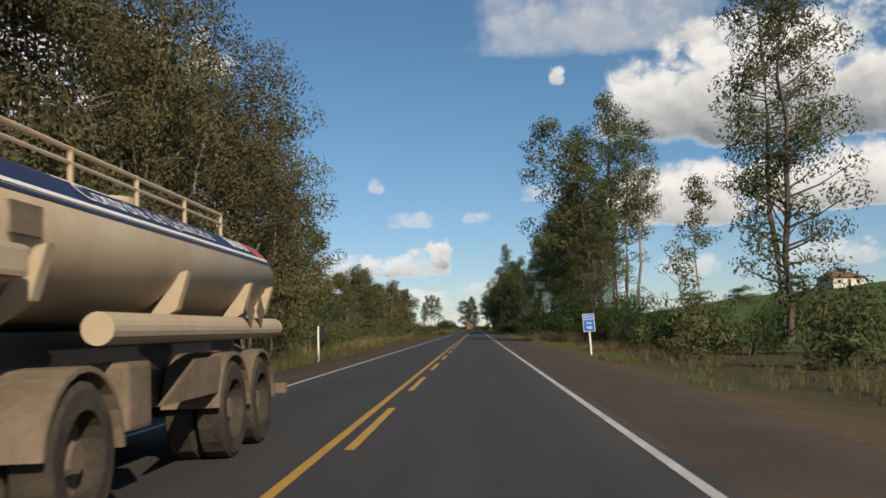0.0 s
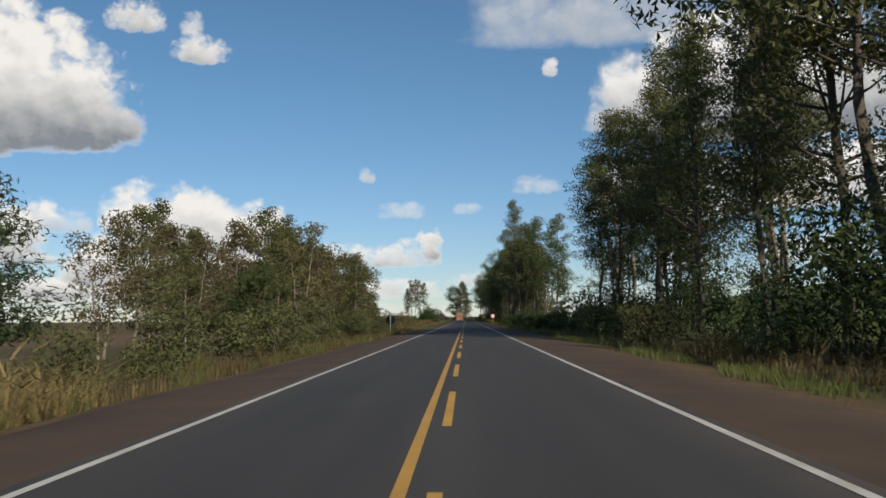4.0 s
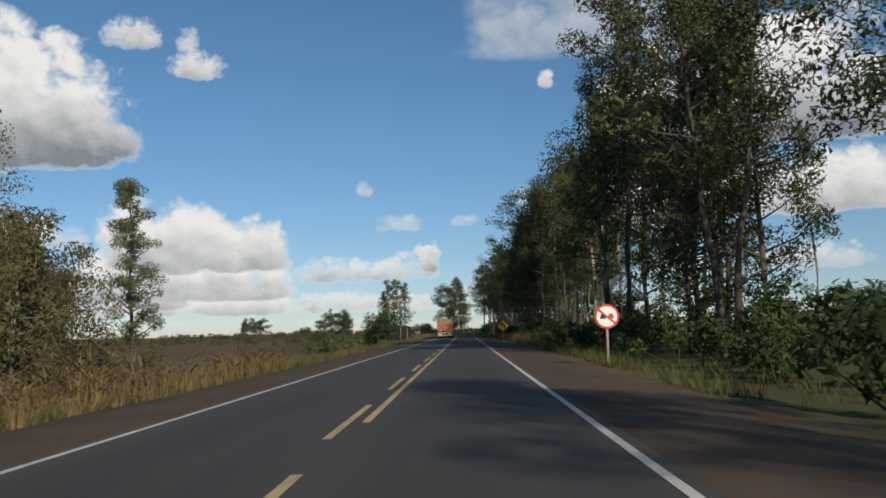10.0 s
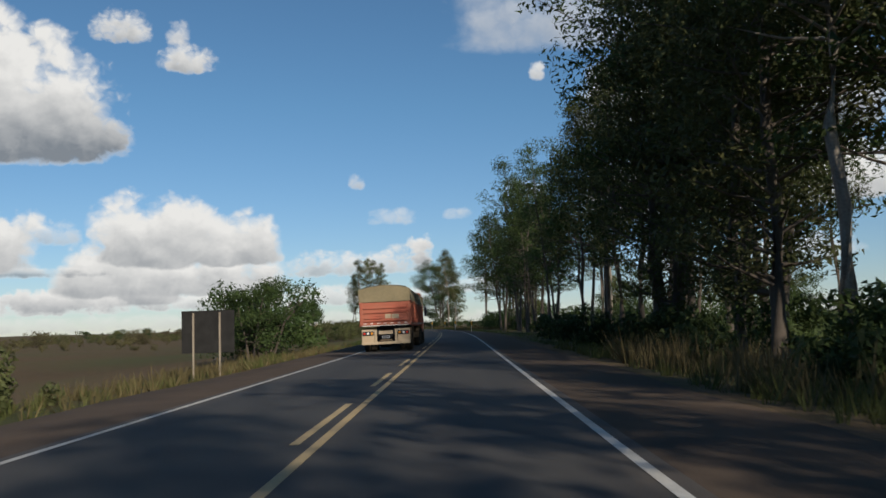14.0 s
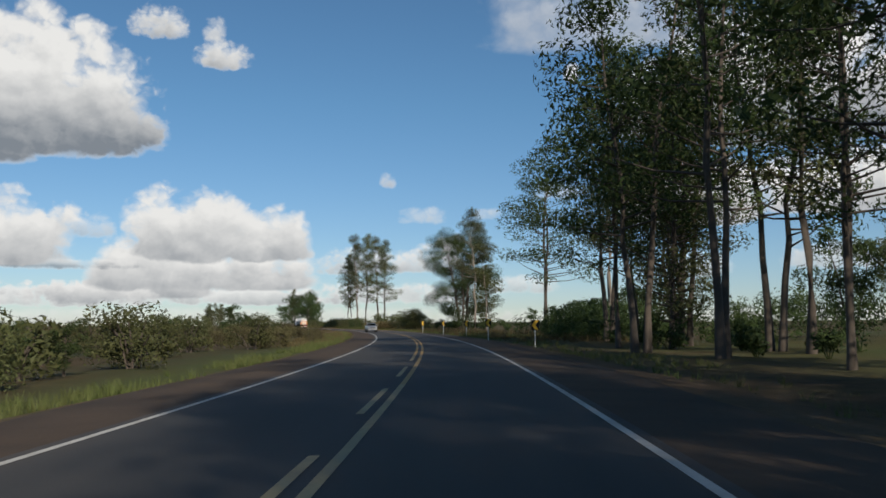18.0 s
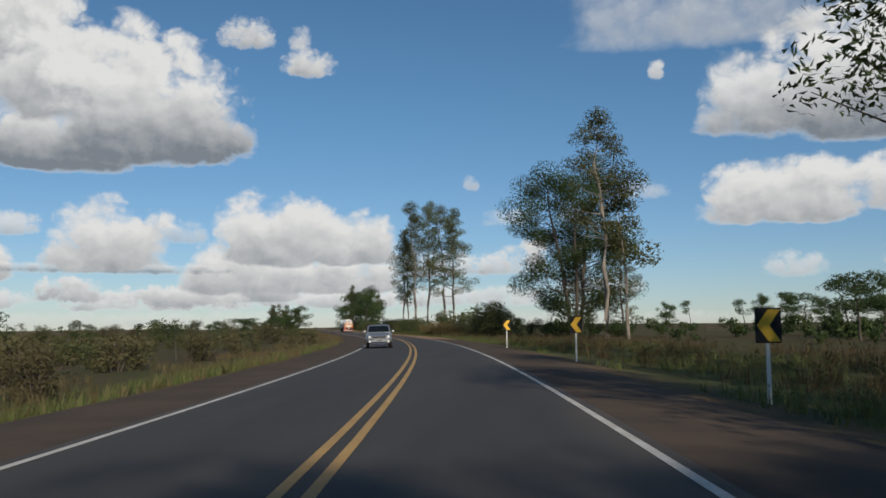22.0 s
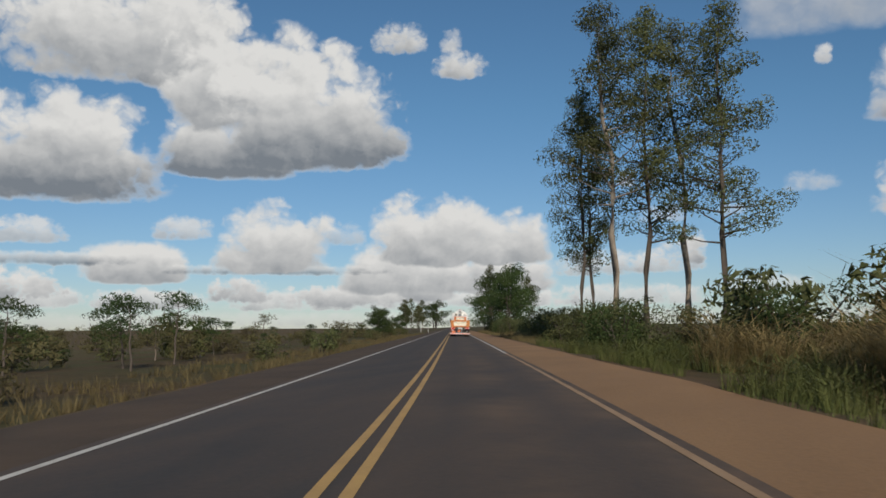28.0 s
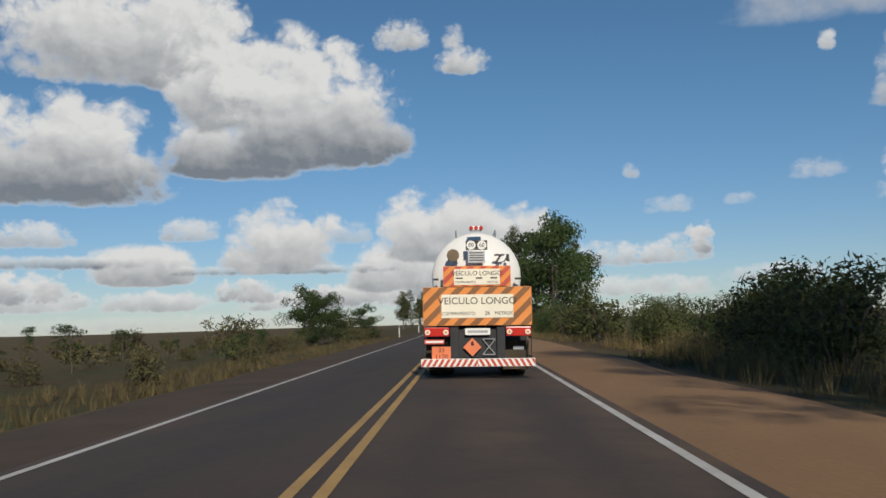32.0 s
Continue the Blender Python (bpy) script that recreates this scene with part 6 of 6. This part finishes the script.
def pickup():
    """A small silver pickup: origin under its nose, the body going back along +y."""
    t = thing("pickup", "silver compact pickup with black lower bumper and roof rails", "car")
    # lower body: rings from nose to tail (y, half width, floor, waist)
    rows = []
    for y, w, z0, z1 in ((0.0, 0.62, 0.42, 0.72), (0.08, 0.74, 0.36, 0.8), (0.3, 0.81, 0.32, 0.86), (0.9, 0.84, 0.3, 0.96), (1.25, 0.85, 0.3, 1.0), (2.4, 0.85, 0.3, 1.02), (3.0, 0.85, 0.32, 1.04), (4.3, 0.84, 0.36, 1.05), (4.45, 0.8, 0.4, 1.0)):
        rows.append([(-w * 0.9, y, z0), (-w, y, z0 + 0.12), (-w, y, z1 - 0.16), (-w * 0.93, y, z1 - 0.03), (-w * 0.6, y, z1 + 0.02), (w * 0.6, y, z1 + 0.02), (w * 0.93, y, z1 - 0.03), (w, y, z1 - 0.16), (w, y, z0 + 0.12), (w * 0.9, y, z0)])
    part("body", loft(B(), rows), M_SILVER, t, "silver painted body")
    cabin = []
    for y, w0, zt in ((1.15, 0.78, 1.0), (1.8, 0.72, 1.45), (2.1, 0.68, 1.52), (2.75, 0.67, 1.52), (3.05, 0.7, 1.4), (3.2, 0.74, 1.05)):
        cabin.append([(-0.79, y, 0.98), (-w0, y, zt - 0.06 if zt > 1.1 else zt), (-w0 * 0.85, y, zt), (w0 * 0.85, y, zt), (w0, y, zt - 0.06 if zt > 1.1 else zt), (0.79, y, 0.98)])
    part("cabin", loft(B(), cabin), M_SILVER, t)
    bm = B()
    vs = [bm.verts.new(p) for p in ((-0.7, 1.19, 1.06), (0.7, 1.19, 1.06), (0.62, 1.76, 1.45), (-0.62, 1.76, 1.45))]
    bm.faces.new(vs)
    bmesh.ops.solidify(bm, geom=bm.faces[:], thickness=0.03)
    part("windscreen", bm, M_GLASS, t, "dark windscreen")
    for sx in (-1, 1):
        bm = B()
        vs = [bm.verts.new(p) for p in ((sx * 0.8, 1.45, 1.06), (sx * 0.8, 2.85, 1.06), (sx * 0.715, 2.75, 1.42), (sx * 0.73, 1.85, 1.42))]
        bm.faces.new(vs)
        bmesh.ops.solidify(bm, geom=bm.faces[:], thickness=0.02)
        part("side_window", bm, M_GLASS, t)
        part("door_pillar", box(B(), sx * 0.74, sx * 0.8, 2.3, 2.36, 1.04, 1.44), M_PLASTIC, t)
        part("mirror", box(B(), sx * 0.86, sx * 1.03, 1.5, 1.62, 1.0, 1.14, 0.03), M_SILVER, t)
        part("roof_rail", tube(B(), (sx * 0.62, 1.8, 1.56), (sx * 0.62, 3.0, 1.53), 0.022, n=8), M_PLASTIC, t)
        hl = part("headlamp", loft(B(), [[(sx * 0.42, 0.0, 0.66), (sx * 0.42, 0.0, 0.76), (sx * 0.74, 0.12, 0.84), (sx * 0.74, 0.1, 0.68)], [(sx * 0.42, 0.14, 0.66), (sx * 0.42, 0.14, 0.77), (sx * 0.77, 0.3, 0.85), (sx * 0.77, 0.3, 0.68)]]), M_PLASTIC, t, "dark headlamp unit")
        part("lamp_lens", tube(B(), (sx * 0.62, 0.02, 0.75), (sx * 0.6, 0.1, 0.75), 0.075, n=16), M_LAMP_WHITE, hl)
        fl = part("fog_lamp", tube(B(), (sx * 0.6, -0.06, 0.43), (sx * 0.6, 0.06, 0.43), 0.085, n=16), M_CHROME, t)
        part("fog_lens", tube(B(), (sx * 0.6, -0.065, 0.43), (sx * 0.6, -0.06, 0.43), 0.065, n=16), M_LAMP_WHITE, fl)
        part("arch_trim", box(B(), sx * 0.845, sx * 0.87, 0.28, 1.12, 0.3, 0.44, 0.01), M_PLASTIC, t)
        part("sill_trim", box(B(), sx * 0.845, sx * 0.87, 1.12, 3.1, 0.28, 0.42, 0.01), M_PLASTIC, t)
        for y in (0.72, 3.4):
            bm = B()
            tube(bm, (sx * 0.8, y, 0.34), (sx * 0.865, y, 0.34), 0.4, n=22)
            part("wheel_arch", bm, M_PLASTIC, t)
            wheel(t, sx * 0.66, y, 0.315, sx * 0.22, M_STEEL, 22)
    part("grille", prism(B(), [(-0.42, 0.66), (0.42, 0.66), (0.46, 0.77), (-0.46, 0.77)], -0.03, 0.05, "Y"), M_PLASTIC, t, "black grille with chrome bars")
    for z in (0.665, 0.72, 0.765):
        part("grille_bar", box(B(), -0.42, 0.42, -0.04, -0.02, z - 0.006, z + 0.006), M_CHROME, t)
    part("round_emblem", tube(B(), (0, -0.05, 0.715), (0, -0.02, 0.715), 0.055, n=18), M_CHROME, t)
    part("front_bumper", loft(B(), [[(-0.72, 0.12, 0.28), (-0.72, 0.12, 0.58), (-0.55, -0.04, 0.6), (0.55, -0.04, 0.6), (0.72, 0.12, 0.58), (0.72, 0.12, 0.28), (0.5, -0.02, 0.26), (-0.5, -0.02, 0.26)], [(-0.78, 0.35, 0.28), (-0.78, 0.35, 0.58), (-0.55, 0.2, 0.6), (0.55, 0.2, 0.6), (0.78, 0.35, 0.58), (0.78, 0.35, 0.28), (0.5, 0.2, 0.26), (-0.5, 0.2, 0.26)]]), M_PLASTIC, t, "black plastic lower bumper")
    part("skid_bar", tube(B(), (-0.48, -0.05, 0.3), (0.48, -0.05, 0.3), 0.025, n=8), M_CHROME, t)
    pl = part("number_plate", box(B(), -0.2, 0.2, -0.07, -0.05, 0.42, 0.55), M_STEEL, t)
    part("plate_bar", box(B(), -0.16, 0.16, -0.074, -0.07, 0.46, 0.51), M_INK, pl)
    for sx in (-1, 1):
        part("sun_visor", box(B(), sx * 0.12, sx * 0.55, 1.64, 1.66, 1.3, 1.37), M_BOARD, t)
    part("roof_aerial", tube(B(), (0, 2.6, 1.5), (0, 2.75, 1.75), 0.006, n=5), M_PLASTIC, t)
    return t


def post(parent, x, y, z0, z1, m, square=True, r=0.045):
    if square:
        return part("post", box(B(), x - r, x + r, y - r, y + r, z0, z1, 0.008), m, parent)
    return part("post", tube(B(), (x, y, z0), (x, y, z1), r, n=12), m, parent)


def km_sign():
    t = thing("kilometre_sign", "blue and white kilometre sign on a white post", "road sign", "road signs")
    post(t, 0, 0.03, -0.5, 1.1, M_POST_W)
    pn = part("panel", box(B(), -0.3, 0.3, -0.04, -0.01, 0.98, 1.9, 0.006), M_PAINT_W, t)
    part("top_field", box(B(), -0.275, 0.275, -0.046, -0.04, 1.64, 1.88), M_SIGN_B, pn)
    part("lower_field", box(B(), -0.275, 0.275, -0.046, -0.04, 1.0, 1.61), M_SIGN_B, pn)
    words("LESTE", 0.17, M_PAINT_W, t, Matrix.Translation((0, -0.048, 1.76)))
    words("km", 0.2, M_PAINT_W, t, Matrix.Translation((0, -0.048, 1.43)))
    words("708", 0.2, M_PAINT_W, t, Matrix.Translation((0, -0.048, 1.18)))
    return t


def chevron_sign():
    t = thing("chevron_sign", "yellow chevron curve marker on a pale post", "road sign", "curve chevrons")
    post(t, 0, 0.04, -0.6, 1.6, M_POST_W, True, 0.034)
    part("board", box(B(), -0.26, 0.26, -0.03, 0.0, 0.95, 1.65, 0.006), M_SIGN_BACK, t, "black board")
    part("arrow", prism(B(), [(0.24, 1.62), (0.0, 1.62), (-0.23, 1.3), (0.0, 0.98), (0.24, 0.98), (0.02, 1.3)], -0.036, -0.03, "Y"), M_SIGN_Y, t, "yellow chevron pointing along the bend")
    return t


def curve_sign():
    t = thing("curve_warning_sign", "yellow diamond curve warning sign with a bent arrow", "road sign", "road signs")
    post(t, 0, 0.05, -0.6, 1.9, M_POST_G)
    d = 0.7
    part("border", prism(B(), [(0, -d), (d, 0), (0, d), (-d, 0)], -0.02, 0.0, "Y"), M_INK, t)
    part("face", prism(B(), [(0, -d + 0.05), (d - 0.05, 0), (0, d - 0.05), (-d + 0.05, 0)], -0.026, -0.02, "Y"), M_SIGN_Y, t)
    path = [(0.17, -0.36), (0.27, -0.3), (0.27, -0.08), (0.2, 0.08), (0.08, 0.18), (-0.06, 0.24), (-0.01, 0.34), (-0.32, 0.28), (-0.18, 0.02), (-0.12, 0.12), (0.03, 0.05), (0.13, -0.06), (0.17, -0.2)]
    part("arrow", prism(B(), path, -0.032, -0.026, "Y"), M_INK, t)
    for n in ("border", "face", "arrow"):
        for o in t.children:
            if o.name.split(".")[0] == n:
                o.location.z = 1.85
    return t


def no_passing_sign():
    t = thing("no_overtaking_sign", "round white and red no overtaking sign on a post", "road sign", "road signs")
    post(t, 0, 0.05, -0.6, 1.9, M_POST_G)
    part("rim", tube(B(), (0, 0.0, 1.85), (0, -0.02, 1.85), 0.48, n=40), M_REDSTRIPE, t)
    part("face", tube(B(), (0, -0.01, 1.85), (0, -0.026, 1.85), 0.4, n=40), M_PAINT_W, t)
    for x, c in ((-0.15, M_INK), (0.15, M_REDSTRIPE)):
        cr = B()
        box(cr, x - 0.11, x + 0.11, -0.032, -0.026, 1.76, 1.88, 0.0)
        box(cr, x - 0.08, x + 0.08, -0.032, -0.026, 1.88, 1.96, 0.0)
        part("car_symbol", cr, c, t)
    part("slash", box(B(), -0.42, 0.42, -0.04, -0.033, -0.035, 0.035, 0.0, Matrix.Translation((0, 0, 1.85)) @ Matrix.Rotation(radians(40), 4, "Y")), M_REDSTRIPE, t)
    return t


def sign_back(w, h, z, posts, label, round_=False):
    t = thing("road_sign", label, "road sign", "signs for the other direction")
    for x in posts:
        post(t, x, -0.03, -1.2, z + h * 0.95, M_POST_W if len(posts) == 1 else M_POST_G, True, 0.045 if len(posts) == 1 else 0.035)
    if round_:
        part("panel", tube(B(), (0, 0.0, z + h / 2), (0, 0.03, z + h / 2), h / 2, n=36), M_SIGN_BACK, t, "bare dark back of the panel")
    else:
        part("panel", box(B(), -w / 2, w / 2, 0.0, 0.03, z, z + h, 0.008), M_SIGN_BACK, t, "bare dark back of the panel")
    return t


def marker_post():
    t = thing("marker_post", "white roadside marker post with a dark cap band", "marker post", "marker posts")
    part("post", box(B(), -0.06, 0.06, -0.04, 0.04, -0.5, 1.35, 0.01), M_POST_W, t)
    part("band", box(B(), -0.063, 0.063, -0.043, 0.043, 1.05, 1.2), M_SIGN_BACK, t)
    return t


def on_land(ob, s, u, turn=0.0, dz=0.0, lean=0.0):
    p = on_ground(s, u, dz)
    ob.matrix_basis = Matrix.Translation(p) @ Matrix.Rotation(radians(heading(s) + turn), 4, "Z") @ Matrix.Rotation(radians(lean), 4, "Y")
    return ob


place(grain_truck(), 456.5, -1.95)
place(fuel_tanker(), 865.8, 1.62)
place(milk_tanker(), 8.2, -2.35, 180)
place(pickup(), 667.2, -2.15, 2)
on_land(km_sign(), 42.1, 7.5, 0, 0.25, -3)
on_land(no_passing_sign(), 331.6, 7.2, 0, 0.1)
on_land(curve_sign(), 395.7, 5.9, 0, 0.0)
_c = chevron_sign()
on_land(_c, 580.6, 7.9, 0, 0.2)
for _s0, _u in ((600, 6.7), (627, 7.6), (646.6, 6.9), (668.3, 6.3)):
    _k = copy_thing(_c, Matrix.Identity(4))
    on_land(_k, _s0, _u, 0, 0.25)
on_land(sign_back(0.5, 0.85, 0.75, (-0.1,), "small sign seen from its dark back on a white post"), 43.5, -6.8, 0, 0.35)
on_land(sign_back(0.9, 0.95, 0.95, (0.0,), "round sign seen from its dark back on a pale post", True), 197, -7.2, 0, 0.2)
on_land(sign_back(2.2, 1.75, 0.9, (-0.6, 0.5), "large sign seen from its dark back on two posts"), 447.3, -8.6, 0, 0.2)


def wooden_fence(length, bays):
    t = thing("wooden_fence", "dark weathered rail fence in the pasture", "fence")
    w = length / bays
    for i in range(bays + 1):
        part("post", box(B(), i * w - 0.07, i * w + 0.07, -0.07, 0.07, -0.3, 1.45, 0.015), M_POST_D, t)
    for i in range(bays):
        for k, z in enumerate((0.45, 0.85, 1.25)):
            part("rail", box(B(), i * w - 0.05, (i + 1) * w + 0.05, -0.1, -0.06, z - 0.07 + 0.02 * (i % 2), z + 0.07 + 0.02 * (i % 2), 0.01), M_POST_D, t)
    return t


def farmhouse():
    """A low white house under a tiled roof, far off in the pasture."""
    t = thing("farmhouse", "low white farmhouse with a brown hipped roof", "house")
    part("wall", box(B(), -6, 6, -3.5, 3.5, -0.5, 2.9, 0.02), M_HOUSE, t)
    bm = B()
    lo = [bm.verts.new(p) for p in ((-6.7, -4.2, 2.75), (6.7, -4.2, 2.75), (6.7, 4.2, 2.75), (-6.7, 4.2, 2.75))]
    hi = [bm.verts.new(p) for p in ((-3.2, 0, 4.6), (3.2, 0, 4.6))]
    bm.faces.new(lo[::-1]), bm.faces.new((lo[0], lo[1], hi[1], hi[0])), bm.faces.new((lo[1], lo[2], hi[1])), bm.faces.new((lo[2], lo[3], hi[0], hi[1])), bm.faces.new((lo[3], lo[0], hi[0]))
    part("roof", bm, M_ROOF, t, "brown tiled hipped roof")
    part("door", box(B(), -0.45, 0.45, -3.55, -3.49, 0.0, 2.1, 0.01), M_POST_D, t)
    for x in (-3.8, 3.2):
        wn = part("window", box(B(), x - 0.6, x + 0.6, -3.56, -3.49, 1.0, 2.1, 0.01), M_POST_D, t)
        part("pane", box(B(), x - 0.5, x + 0.5, -3.58, -3.565, 1.1, 2.0), M_GLASS, wn)
    return t


M_POST_D = mat("dark_weathered_wood", (0.07, 0.055, 0.045), 0.95, vary=0.3, scale=3.0, fine=20.0, bump=0.3)
M_HOUSE = mat("white_limewash", (0.7, 0.67, 0.6), 0.9, scale=0.5, fine=6.0, bump=0.1, rgb2=(0.5, 0.45, 0.38))
M_ROOF = mat("brown_roof_tiles", (0.2, 0.1, 0.06), 0.9, scale=1.0, fine=8.0, bump=0.4, rgb2=(0.12, 0.07, 0.05))
on_land(farmhouse(), 268, 112, 20)
on_land(wooden_fence(10.5, 5), 757, 58, 4)
_p = marker_post()
on_land(_p, 966, -7.4, 0, 0.2)
for _s0, _u in ((1010, -6.9),):
    on_land(copy_thing(_p, Matrix.Identity(4)), _s0, _u, 0, 0.2)
